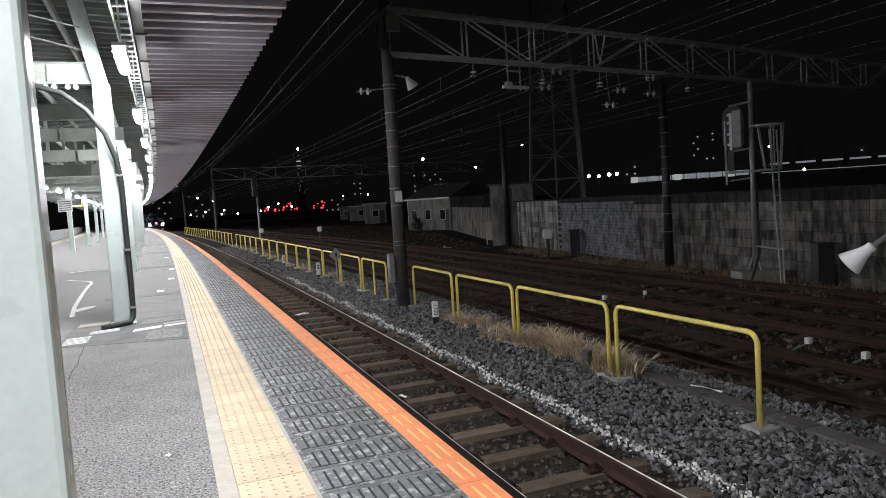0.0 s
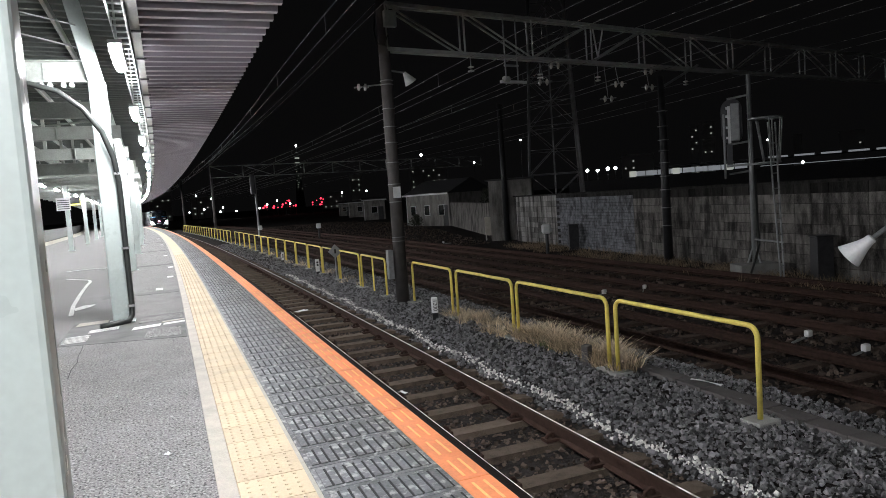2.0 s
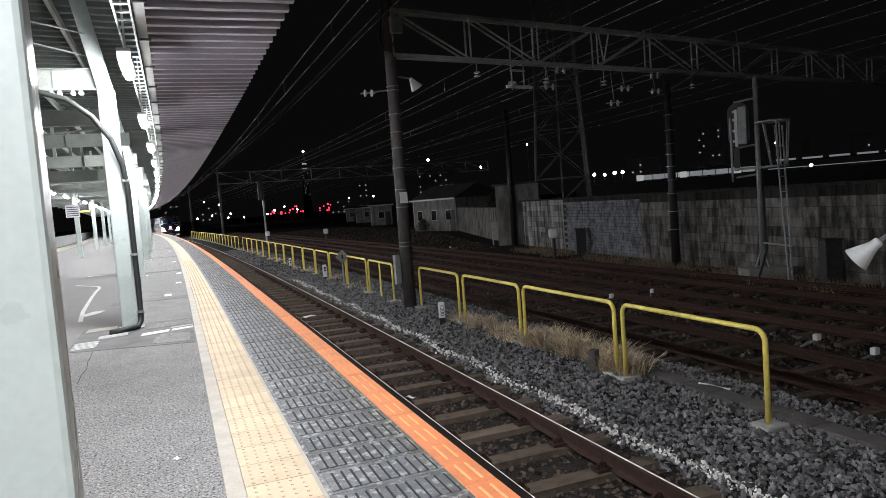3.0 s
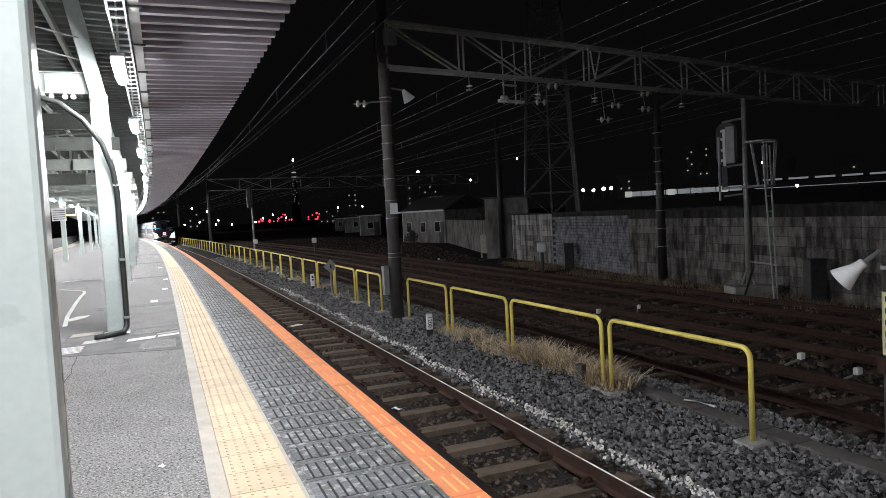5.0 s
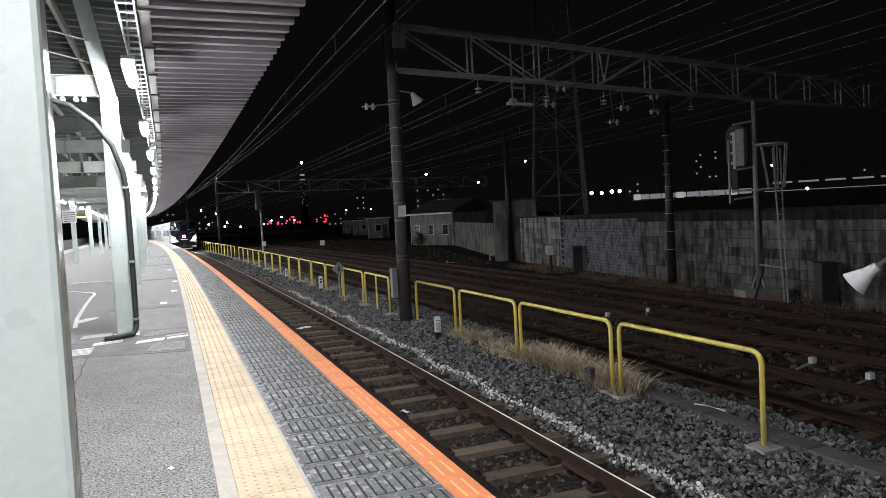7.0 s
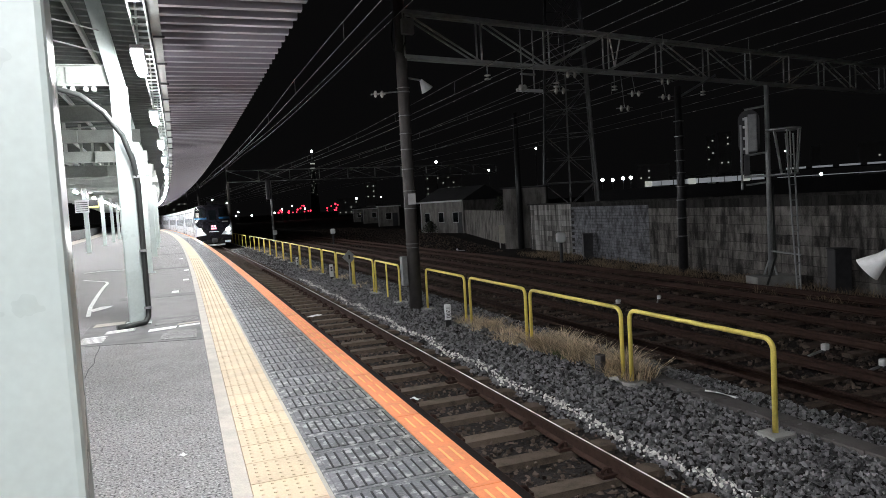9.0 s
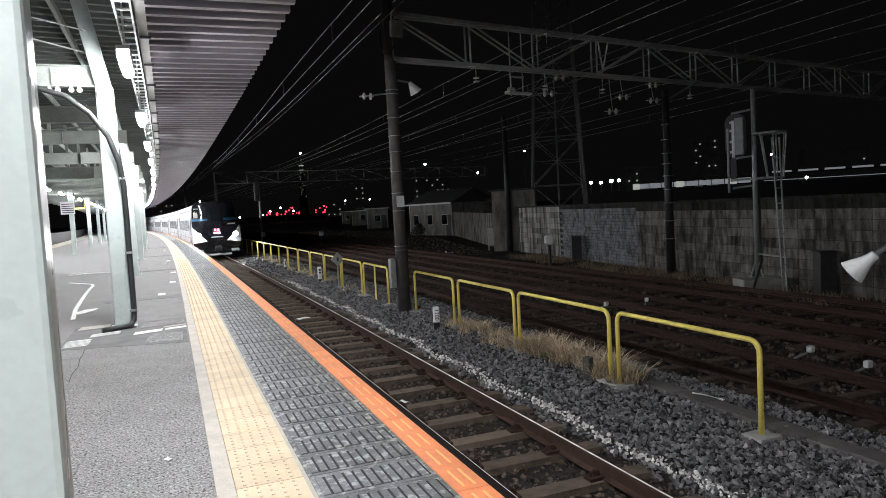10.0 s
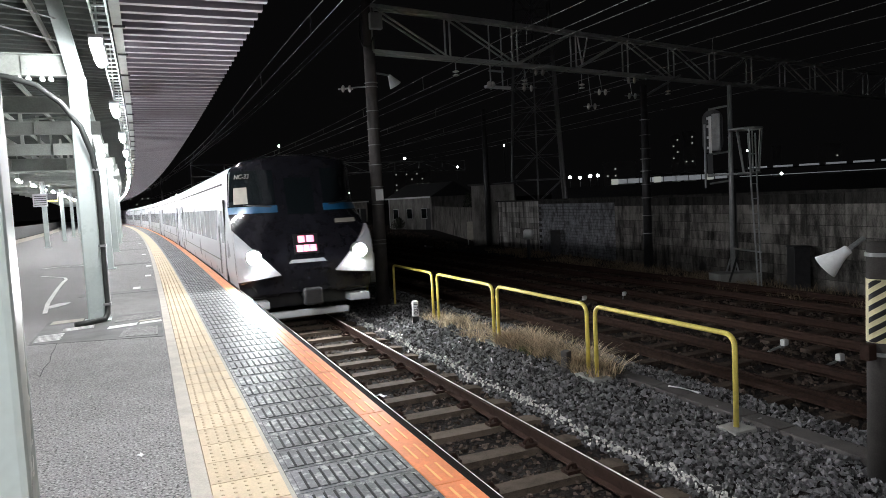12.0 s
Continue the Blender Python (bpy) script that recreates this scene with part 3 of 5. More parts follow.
for x, z in ((7.9, 5.1), (10.35, 5.0), (12.7, 5.0), (16.9, 5.0), (20.5, 5.0)):
    hung_insulator((x - 0.022, 12.768 + (x - 5.25) * 0.206, z), 5.34 - z)

v_hanger = thing("wire_hanger", "pale v-shaped steel hanger under the truss", "hanger")
for a in ((12.47, 14.15, 6.41), (12.89, 14.23, 6.44)):
    part("strut", rod(B(), a, (12.63, 14.18, 5.56), 0.025, n=6), SIGNWHITE, v_hanger)
for x, y, z in [(10.83, 13.81, 5.23), (13.48, 14.35, 4.77), (12.99, 14.26, 4.3), (14.88, 14.64, 5.22), (14.9, 14.65, 4.71), (10.36, 13.71, 4.74)]:
    pair = thing("insulator", "pale porcelain insulator pair on the overhead line", "insulator", Matrix.Translation((x, y, z)), "line insulators")
    for k in (-0.12, 0.12):
        part("disc", lathe(B(), [(0.02, -0.05), (0.10, -0.02), (0.10, 0.02), (0.03, 0.06)], 12, pose(k, 0, 0, 90, 0, 60)), PORCELAIN, pair)
    part("rod", rod(B(), (-0.3, 0, 0), (0.3, 0, 0.03), 0.014, n=6), GALV, pair)
    part("drop_rod", rod(B(), (0, 0, 0), (-0.022, 0.108, 5.345 - z), 0.010, n=5), GALV, pair)

# ---- overhead wires ----
def wire(d, z, sag, r, s0=-20, s1=180, span=40.0, skew=0.0, label="thin overhead wire above the tracks"):
    pts = []
    for s in stations(s0, s1, 5):
        u = ((s - 12.7) % span) / span
        pts.append(at(s, d + skew * (s - 12.7), z - sag * 4 * u * (1 - u)))
    tagged(part("overhead_wire", pipe(B(), pts, r, 5), WIRE), label, "wire", "overhead wires")


for d, skew in ((2.9, 0), (7.6, 0), (10.4, 0.02), (13.0, 0.04), (19.5, 0.05)):
    wire(d, 4.86, 0.03, 0.008, skew=skew)
    wire(d, 5.28, 0.22, 0.008, skew=skew, label="sagging messenger wire over the tracks")
    for s in range(-15, 100, 6):
        u = ((s - 12.7) % 40) / 40
        dd = d + skew * (s - 12.7)
        tagged(part("dropper_wire", rod(B(), at(s, dd, 4.86), at(s, dd, 5.28 - 0.88 * u * (1 - u)), 0.006, n=4), WIRE), "short vertical wire between two overhead wires", "wire", "wire droppers")
for d, z in ((5.05, 6.35), (5.45, 6.9), (8.8, 5.2), (12, 5.6), (15.4, 5.3), (19.4, 5.5)):
    wire(d, z, 0.15, 0.009)

# ---- yard tracks ----
track(7.6, 200, "unused railway track with rusty rails in dark gravel", RAILSIDE)
track(10.35, 160, "unused railway track with rusty rails in dark gravel", RAILSIDE)
track(12.95, 160, "unused railway track with rusty rails in dark gravel", RAILSIDE)
ballast_bed = structure("ballast_bed", sweep(B(), [(3.98, -1.2), (4.0, -1.10), (4.5, -1.045), (6.3, -1.045), (6.75, -1.13), (6.8, -1.2)], -8, 200, 5), GROUND, "raised gravel bed between the tracks", "gravel")

# ---- cable trough ----
trough = thing("cable_trough", "grey concrete cable trough with lids along the fence", "cable trough", kind="structure")
for i in range(17):
    part("lid", box(B(), 5.70, 5.96, -4.0 + i * 0.5, -3.51 + i * 0.5, -1.06, -0.985 + 0.006 * (i % 3), bevel=0.008), POLE, trough)

# ---- markers by the track ----
km = thing("distance_marker", "small white distance marker on a black foot", "marker", pose(4.98, 9.75, -1.05, 0, 0, -18))
part("board", box(B(), -0.07, 0.07, -0.06, 0.06, 0.16, 0.50, bevel=0.025), SIGNWHITE, km)
part("foot", box(B(), -0.065, 0.065, -0.055, 0.055, -0.1, 0.158), BLACK, km)
words("number", "1200", 0.125, BLACK, pose(0.005, -0.063, 0.33, 90, 90, 0), km)


def small_marker(s, d, h, w=0.075):
    ob = thing("marker_post", "small white marker post with worn lettering", "marker", along(s, d, -1.05), "marker posts")
    part("board", box(B(), -w, w, -0.04, 0.04, 0.12, h, bevel=0.02), SIGNWHITE, ob)
    part("foot", box(B(), -w * 0.8, w * 0.8, -0.035, 0.035, -0.1, 0.12), BLACK, ob)
    for k in range(2):
        part("lettering_bar", box(B(), -w * 0.5, w * 0.5, -0.044, -0.04, h - 0.16 - 0.1 * k, h - 0.09 - 0.1 * k), BLACK, ob)


small_marker(22.3, 5.05, 0.60, 0.075)
small_marker(30.0, 5.0, 0.5, 0.06)
diamond = thing("diamond_sign", "grey diamond shaped sign plate on a post", "sign", along(19.2, 5.05, -1.0))
part("plate", box(B(), -0.17, 0.17, -0.012, 0.012, -0.17, 0.17, pose(0, -0.04, 1.0, 0, 45, 0)), GALV, diamond)
part("post", rod(B(), (0, 0, -0.1), (0, 0, 1.0), 0.025, n=8), GALV, diamond)
part("lettering_bar", box(B(), -0.03, 0.03, -0.06, -0.054, 0.93, 1.07), BLACK, diamond)
stub = thing("boundary_stone", "short weathered concrete boundary stone in dry grass", "stone post", pose(5.33, 4.42, -1.05, 3, -4, 20))
part("stone", box(B(), -0.06, 0.06, -0.06, 0.06, -0.1, 0.34, bevel=0.015), POLE, stub)

# ---- striped pole with lamp hood ----
striped = thing("striped_pole", "dark pole with yellow and black warning stripes", "pole", pose(5.55, -0.23, -1.05))
part("shaft", rod(B(), (0, 0, -0.2), (0, 0, 2.10), 0.12, 0.118, 24), POLE_DARK, striped, smooth=True)
part("sleeve", rod(B(), (0, 0, 1.24), (0, 0, 1.79), 0.1235, 0.1225, 24, caps=False), STRIPE, striped, "pale yellow warning sleeve")
for k in range(7):
    bm = B()
    prev = None
    for i in range(19):
        a = 2 * math.pi * i / 18 * 0.5 + math.pi * 0.9
        z = 1.10 + k * 0.10 + i * 0.0145
        lo, hi = max(1.245, min(1.785, z)), max(1.245, min(1.785, z + 0.05))
        pair = [bm.verts.new((0.1255 * math.cos(a), 0.1255 * math.sin(a), q)) for q in (lo, hi)] if hi - lo > 0.002 else None
        if pair and prev:
            bm.faces.new((prev[0], pair[0], pair[1], prev[1]))
        prev = pair
    part("black_stripe", bm, BLACK, striped)
for z in (1.12, 1.98):
    part("clamp", lathe(B(), [(0.10, z), (0.128, z + 0.002), (0.128, z + 0.035), (0.10, z + 0.037)], 20), GALV, striped)
part("junction_box", box(B(), -0.24, -0.14, -0.05, 0.04, 1.10, 1.24, bevel=0.01), RAILSIDE, striped)
hood = thing("lamp_hood", "white conical lamp hood clamped to a striped pole", "lamp", look((5.225, -0.12, 0.98), (5.225 - 0.30, -0.12 + 0.55, 0.98 - 0.55)))
part("cone", lathe(B(), [(0.03, 0.05), (0.042, 0.04), (0.045, 0.0), (0.058, -0.05), (0.112, -0.185), (0.116, -0.192), (0.107, -0.185), (0.05, -0.05)], 24), SIGNWHITE, hood, smooth=True)
part("bracket", rod(B(), (0, 0, 0.02), (0.22, 0.0, 0.16), 0.02, n=6), GALV, hood)

# ---- signal mast and ladder ----
mast = thing("signal_mast", "grey steel signal mast with ladder by the block wall", "railway signal", pose(14.6, 10.2, -1.0))
part("footing", box(B(), -0.62, 0.5, -0.36, 0.36, -0.14, 0.20, pose(0, -0.1, 0, 0, 0, -20), bevel=0.02), CONCRETE, mast)
part("shaft", rod(B(), (0, 0, 0.1), (0, 0, 5.3), 0.068, 0.060, 16), GALV, mast, smooth=True)
for a in (35, 155, 275):
    part("foot_rib", rod(B(), (0.2 * math.cos(radians(a)), 0.2 * math.sin(radians(a)), 0.16), (0.05 * math.cos(radians(a)), 0.05 * math.sin(radians(a)), 0.6), 0.025, n=6), GALV, mast)
HEAD_M = pose(-0.30, 0.34, 0, 0, 0, -45)
bm = B()
outline = arc((0, 0, 4.43), (1, 0, 0), (0, 0, 1), 0.27, 0, 180, 10) + arc((0, 0, 3.74), (-1, 0, 0), (0, 0, -1), 0.27, 0, 180, 10)
f = bm.faces.new([bm.verts.new(p) for p in outline])
r = bmesh.ops.extrude_face_region(bm, geom=[f])
bmesh.ops.translate(bm, verts=[v for v in r["geom"] if isinstance(v, bmesh.types.BMVert)], vec=(0, 0.03, 0))
bmesh.ops.transform(bm, matrix=HEAD_M, verts=bm.verts)
head = part("signal_backboard", bm, DARKSTEEL, mast, "dark oval signal backboard")
part("lamp_case", box(B(), -0.02, 0.20, -0.20, -0.004, 3.56, 4.56, HEAD_M, bevel=0.02), GALV, mast)
part("case_cover", box(B(), -0.10, -0.025, -0.16, -0.004, 3.50, 4.50, HEAD_M, bevel=0.01), SIGNWHITE, mast)
for z in (3.62, 3.9, 4.2, 4.42):
    part("hinge", box(B(), -0.15, -0.10, -0.14, -0.02, z, z + 0.06, HEAD_M), SIGNWHITE, mast)
part("side_tube", rod(B(), HEAD_M @ Vector((-0.20, -0.06, 2.55)), HEAD_M @ Vector((-0.20, -0.06, 4.3)), 0.03, n=8), GALV, mast)
part("side_plate", box(B(), -0.15, 0.0, -0.05, -0.01, 2.85, 3.48, HEAD_M), DARKSTEEL, mast)
for z in (2.72, 3.52, 4.76):
    part("arm", rod(B(), (0, 0, z), HEAD_M @ Vector((-0.1, -0.02, z - 0.06)), 0.03, n=6), GALV, mast)
part("cable", pipe(B(), [(0.1, -0.02, 2.6), (0.12, -0.03, 1.2), (0.08, -0.1, 0.7), (-0.3, -0.3, 0.3), (-0.75, -0.6, 0.05)], 0.03, 8), PIPE, mast)
for k in (0, 1):
    part("ladder_rail", rod(B(), (-0.62 + 0.22 * k, -1.42 + 0.1 * k, -0.05), (0.05 + 0.26 * k, -0.55, 3.95), 0.022, n=6), GALV, mast)
for i in range(9):
    u = 0.06 + i * 0.1
    a = Vector((-0.62, -1.42, 0)).lerp(Vector((0.05, -0.55, 3.95)), u)
    b = Vector((-0.40, -1.32, 0)).lerp(Vector((0.31, -0.55, 3.95)), u)
    part("ladder_rung", rod(B(), a, b, 0.014, n=6), GALV, mast)
part("cage_ring", pipe(B(), arc((0.17, -0.36, 4.08), (1, 0, 0), (0, 1, 0), 0.42, 0, 360, 20), 0.028, 6), GALV, mast)
for a in (190, 235, 280, 325, 20, 70):
    u, w = math.cos(radians(a)), math.sin(radians(a))
    part("cage_bar", rod(B(), (0.19 + 0.26 * u, -0.44 + 0.26 * w, 2.9), (0.17 + 0.42 * u, -0.36 + 0.42 * w, 4.08), 0.018, n=6), GALV, mast)
part("cage_floor", pipe(B(), arc((0.19, -0.44, 2.9), (1, 0, 0), (0, 1, 0), 0.28, 0, 360, 20), 0.024, 6), GALV, mast)
part("floor_bar", box(B(), -0.75, 0.42, -0.03, 0.03, 2.86, 2.92, pose(0.0, -0.2, 0, 0, 0, -45)), GALV, mast)
part("tie_bar", rod(B(), (0, 0, 0.85), (-0.25, -1.2, 0.82), 0.025, n=6), GALV, mast)

# boxes along the wall
for x, y, w, h in ((14.72, 8.2, 0.2, 1.0), (16.3, 21.95, 0.21, 1.0)):
    ob = thing("equipment_box", "dark upright equipment cabinet before the wall", "cabinet", pose(x, y, -1.14, 0, 0, -25), "track cabinets")
    part("case", box(B(), -w, w, -w, w, 0, h + 0.1, bevel=0.02), DARKSTEEL, ob)
    part("lid", box(B(), -w - 0.02, w + 0.02, -w - 0.02, w + 0.02, h + 0.102, h + 0.14, bevel=0.01), DARKSTEEL, ob)
dwarf = thing("dwarf_signal", "small pale round topped ground signal", "railway signal", pose(14.75, 21.6, -1.14, 0, 0, -25))
part("stem", rod(B(), (0, 0, 0), (0, 0, 0.85), 0.07, n=10), DARKSTEEL, dwarf)
part("case", box(B(), -0.2, 0.2, -0.15, 0.15, 0.85, 1.28, bevel=0.09), SIGNWHITE, dwarf)
for x, y in ((9.3, 4.0), (9.1, 2.85), (9.7, 10.25), (10.85, 10.15), (12.5, 26), (14.5, 33)):
    ob = thing("switch_lamp", "small pale metal box between the rails", "track box", pose(x, y, -1.14, 0, 0, 20 * x), "track boxes")
    part("case", box(B(), -0.06, 0.06, -0.045, 0.045, 0.05, 0.16, bevel=0.02), SIGNWHITE, ob)
    part("foot", box(B(), -0.05, 0.05, -0.04, 0.04, 0, 0.049), DARKSTEEL, ob)
    part("rod", rod(B(), (0.1, 0, 0.05), (0.55, 0.1, 0.05), 0.02, n=6), GALV, ob)

copy_thing(dwarf, pose(11.4, 53.0, -1.14, 0, 0, -12))
copy_thing(dwarf, pose(7.7, 61.5, -1.14, 0, 0, -8))
far_mast = thing("signal_mast", "slim pale signal mast with a dark head between the tracks", "railway signal", pose(7.75, 62.9, -1.14))
part("shaft", rod(B(), (0, 0, 0), (0, 0, 5.9), 0.11, 0.09, 10), GALV, far_mast)
part("head", box(B(), -0.45, 0.0, -0.2, 0.2, 4.2, 6.1, bevel=0.1), DARKSTEEL, far_mast)
part("footing", box(B(), -0.4, 0.4, -0.4, 0.4, -0.05, 0.12), CONCRETE, far_mast)


def scrap(name, label, m, w, l, mat):
    bm = B()
    g = random.Random(int(l * 1000))
    grid = [[(w * (i - 1.5) / 3, l * (j - 1.5) / 3, 0.006 + 0.02 * g.random()) for j in range(4)] for i in range(4)]
    up = [[bm.verts.new(Vector(q) + Vector((0, 0, 0.003))) for q in row] for row in grid]
    dn = [[bm.verts.new(q) for q in row] for row in grid]
    for i in range(3):
        for j in range(3):
            bm.faces.new((up[i][j], up[i + 1][j], up[i + 1][j + 1], up[i][j + 1]))
            bm.faces.new((dn[i][j], dn[i][j + 1], dn[i + 1][j + 1], dn[i + 1][j]))
    ob = part(name, bm, mat)
    ob.matrix_basis = m
    tagged(ob, label, "litter", "litter")


scrap("paper_scrap", "crumpled white paper scrap lying on the sleepers", pose(2.75, 13.6, SLEEP_TOP, 0, 0, 30), 0.34, 0.20, SIGNWHITE)
scrap("paper_scrap", "crumpled white paper scrap lying in the ballast", pose(2.45, 3.1, SLEEP_TOP - 0.03, 4, 0, 70), 0.16, 0.22, SIGNWHITE)
scrap("paper_scrap", "small white paper scrap lying in the ballast", pose(2.6, 4.9, SLEEP_TOP - 0.02, 0, 5, 20), 0.09, 0.14, SIGNWHITE)
scrap("plastic_strip", "pale plastic strip lying on the cable trough", pose(5.9, 2.6, -0.975, 0, 0, 12), 0.05, 0.45, SIGNWHITE)
scrap("paper_scrap", "tiny white paper scrap on the asphalt", pose(-0.37, 0.75, 0.0, 0, 0, 40), 0.035, 0.07, SIGNWHITE)

# ---- sheds and houses beyond the wall ----
def shed(name, label, m, w, d, h, roof, windows=1):
    ob = thing(name, label, "shed", m, "line side sheds")
    part("wall", box(B(), -w / 2, w / 2, -d / 2, d / 2, -0.1, h), PLASTER, ob)
    bm = B()
    v = [bm.verts.new(p) for p in ((-w / 2 - 0.25, -d / 2 - 0.3, h), (w / 2 + 0.25, -d / 2 - 0.3, h), (w / 2 + 0.25, d / 2 + 0.3, h), (-w / 2 - 0.25, d / 2 + 0.3, h),
                                   (-w / 2 - 0.25, 0, h + roof), (w / 2 + 0.25, 0, h + roof))]
    for q in ((0, 1, 5, 4), (2, 3, 4, 5), (0, 4, 3), (1, 2, 5), (0, 3, 2, 1)):
        bm.faces.new([v[i] for i in q])
    part("roof", bm, ROOFTILE, ob)
    part("eaves_board", box(B(), -w / 2 - 0.25, w / 2 + 0.25, -d / 2 - 0.34, -d / 2 - 0.305, h - 0.10, h + 0.05), SIGNWHITE, ob, "pale eaves board")
    part("downpipe", rod(B(), (-w / 2 + 0.1, -d / 2 - 0.06, 0), (-w / 2 + 0.1, -d / 2 - 0.06, h - 0.1), 0.04, n=6), SIGNWHITE, ob)
    for i in range(windows):
        x = -w / 2 + w * (i + 0.5) / windows
        win = part("window", box(B(), x - 0.45, x + 0.45, -d / 2 - 0.04, -d / 2 + 0.02, 1.0, 2.0), SIGNWHITE, ob)
        part("pane", box(B(), x - 0.4, x + 0.4, -d / 2 - 0.05, -d / 2 - 0.035, 1.05, 1.95), GLASS, win)
    part("door", box(B(), w / 2 - 1.0, w / 2 - 0.25, -d / 2 - 0.03, -d / 2 + 0.02, 0, 1.95), DARKSTEEL, ob)
    return ob


shed("shed", "low pale plastered line side house", pose(25.6, 59.1, -1.14, 0, 0, -76), 7.2, 5.0, 3.05, 1.35, 3)
shed("shed", "small white cabin beside the tracks", pose(29.0, 97.0, -1.14, 0, 0, -15), 3.2, 3.0, 3.0, 0.4, 1)
shed("shed", "low grey shed far along the tracks", pose(34.0, 124.0, -1.14, 0, 0, -15), 4.2, 3.0, 2.8, 0.4, 1)
shed("shed", "small grey shed at the yard's end", pose(36.5, 146.0, -1.14, 0, 0, -15), 2.6, 3.0, 2.8, 0.4, 1)
cabin = thing("relay_cabin", "tall corrugated relay cabin at the end of the wall", "cabin", pose(18.4, 31.6, -1.14, 0, 0, -33), "line side sheds")
bm = B()
for i in range(20):
    box(bm, -1.2 + i * 0.12, -1.13 + i * 0.12, -0.84, -0.80, 0.1, 3.4)
tagged(part("rib", bm, PLASTER, cabin), kind="stuff")
part("wall", box(B(), -1.22, 1.22, -0.8, 0.8, 0, 3.42), PLASTER, cabin)
part("roof", box(B(), -1.4, 1.4, -1.0, 0.95, 3.424, 3.52), ROOFTILE, cabin)
bm = B()
low = Matrix.Translation((18.2, 33.0, 0)) @ Matrix.Rotation(math.atan2(22.5, 6.2), 4, "Z")
box(bm, 0, 23.2, -0.1, 0.1, -1.3, 1.0, low)
structure("wall_low", bm, BLOCK, "low stained concrete wall along the yard", "wall")


def street_lamp(p, r):
    ob = thing("street_lamp", "lit white lamp on a thin pole", "lamp", Matrix.Translation((p[0], p[1], -1.14)), "yard lamps")
    h = p[2] + 1.14
    part("pole", rod(B(), (0, 0, 0), (0, 0, h - 0.02), 0.07, 0.05, 8), DARKSTEEL, ob)
    part("globe", lathe(B(), [(0.02, h - r), (r * 0.8, h - r * 0.6), (r, h), (r * 0.8, h + r * 0.6), (0.02, h + r)], 10), CITY, ob)


def shrub(p, w, h, n, label):
    ob = thing("shrub", label, "shrub", Matrix.Translation(p), "dark shrubs")
    g = random.Random(int(p[1] * 10))
    for k in range(3):
        part("stem", rod(B(), (0.2 * k - 0.2, 0, -0.1), (w * 0.3 * (k - 1), 0.1 * k, h * 0.7), 0.05, 0.015, 6), DARKSTEEL, ob)
    bm = B()
    for _ in range(n):
        a, q = g.random() * 6.283, math.sqrt(g.random())
        z = h * (0.15 + 0.85 * g.random())
        wide = w * (1 - 0.6 * (z / h) ** 2) * (0.8 + 0.4 * math.sin(3 * a + z))
        c = Vector((wide * q * math.cos(a), 0.7 * wide * q * math.sin(a), z))
        m = Matrix.Translation(c) @ Euler((g.random() * 6, g.random() * 6, g.random() * 6)).to_matrix().to_4x4()
        s_ = 0.06 + 0.06 * g.random()
        bm.faces.new([bm.verts.new(m @ Vector(v)) for v in ((-s_, 0, 0), (0, -s_ * 0.5, 0.01), (s_, 0, 0), (0, s_ * 0.5, 0.01))])
    me = bpy.data.meshes.new("crown")
    bm.to_mesh(me)
    bm.free()
    me.materials.append(BUSH)
    part("crown", me, None, ob)


shrub((21.6, 38.6, -1.14), 1.8, 3.5, 2800, "dark leafy shrub growing over the low wall")
shrub((23.0, 44.0, -1.14), 1.6, 3.1, 2000, "dark leafy shrub beside the low wall")
shrub((22.0, 58.6, -1.14), 0.8, 1.2, 500, "low dark bush in front of the line side house")
cabinet = thing("cable_cabinet", "cream steel cable cabinet on legs beside a dark pole", "cabinet", pose(17.35, 32.6, -1.14, 0, 0, -28))
part("case", box(B(), -0.28, 0.28, -0.2, 0.2, 0.3, 1.35, bevel=0.02), PALE, cabinet)
for x in (-0.24, 0.24):
    for y in (-0.16, 0.16):
        part("leg", box(B(), x - 0.03, x + 0.03, y - 0.03, y + 0.03, 0, 0.3), GALV, cabinet)


def bearing(az, el, dist):
    a, e = radians(az), radians(el)
    return Vector((-0.25 + dist * math.sin(a), -4.22 + dist * math.cos(a), 1.616 + dist * math.tan(e)))


# ---- lights and forms in the distance ----
for az, el, dist, r in ((20.3, 3.51, 150, 0.42), (24.6, 2.59, 150, 0.36), (33.7, 1.24, 130, 0.42), (34.5, 1.18, 130, 0.40), (35.3, 1.26, 130, 0.48), (35.9, 1.27, 130, 0.42),
                        (28.5, 4.12, 120, 0.22), (32.9, 5.58, 120, 0.20), (47.0, 2.48, 140, 0.25), (49.3, 0.62, 120, 0.33), (24.2, 0.67, 74, 0.34), (17.8, 2.09, 160, 0.25)):
    street_lamp(bearing(az, el, dist), r * 0.72)


def distant_lamp(az, el, dist, r, mat, label, group):
    p = bearing(az, el, dist)
    ob = thing("distant_lamp", label, "lamp", Matrix.Translation((p.x, p.y, -1.14)), group)
    h = p.z + 1.14
    part("mast", rod(B(), (0, 0, 0), (0, 0, max(0.2, h)), 0.06, n=5), DARKSTEEL, ob)
    part("lens", lathe(B(), [(0.02, h - r), (r * 0.85, h - r * 0.5), (r * 0.85, h + r * 0.5), (0.02, h + r)], 8), mat, ob)


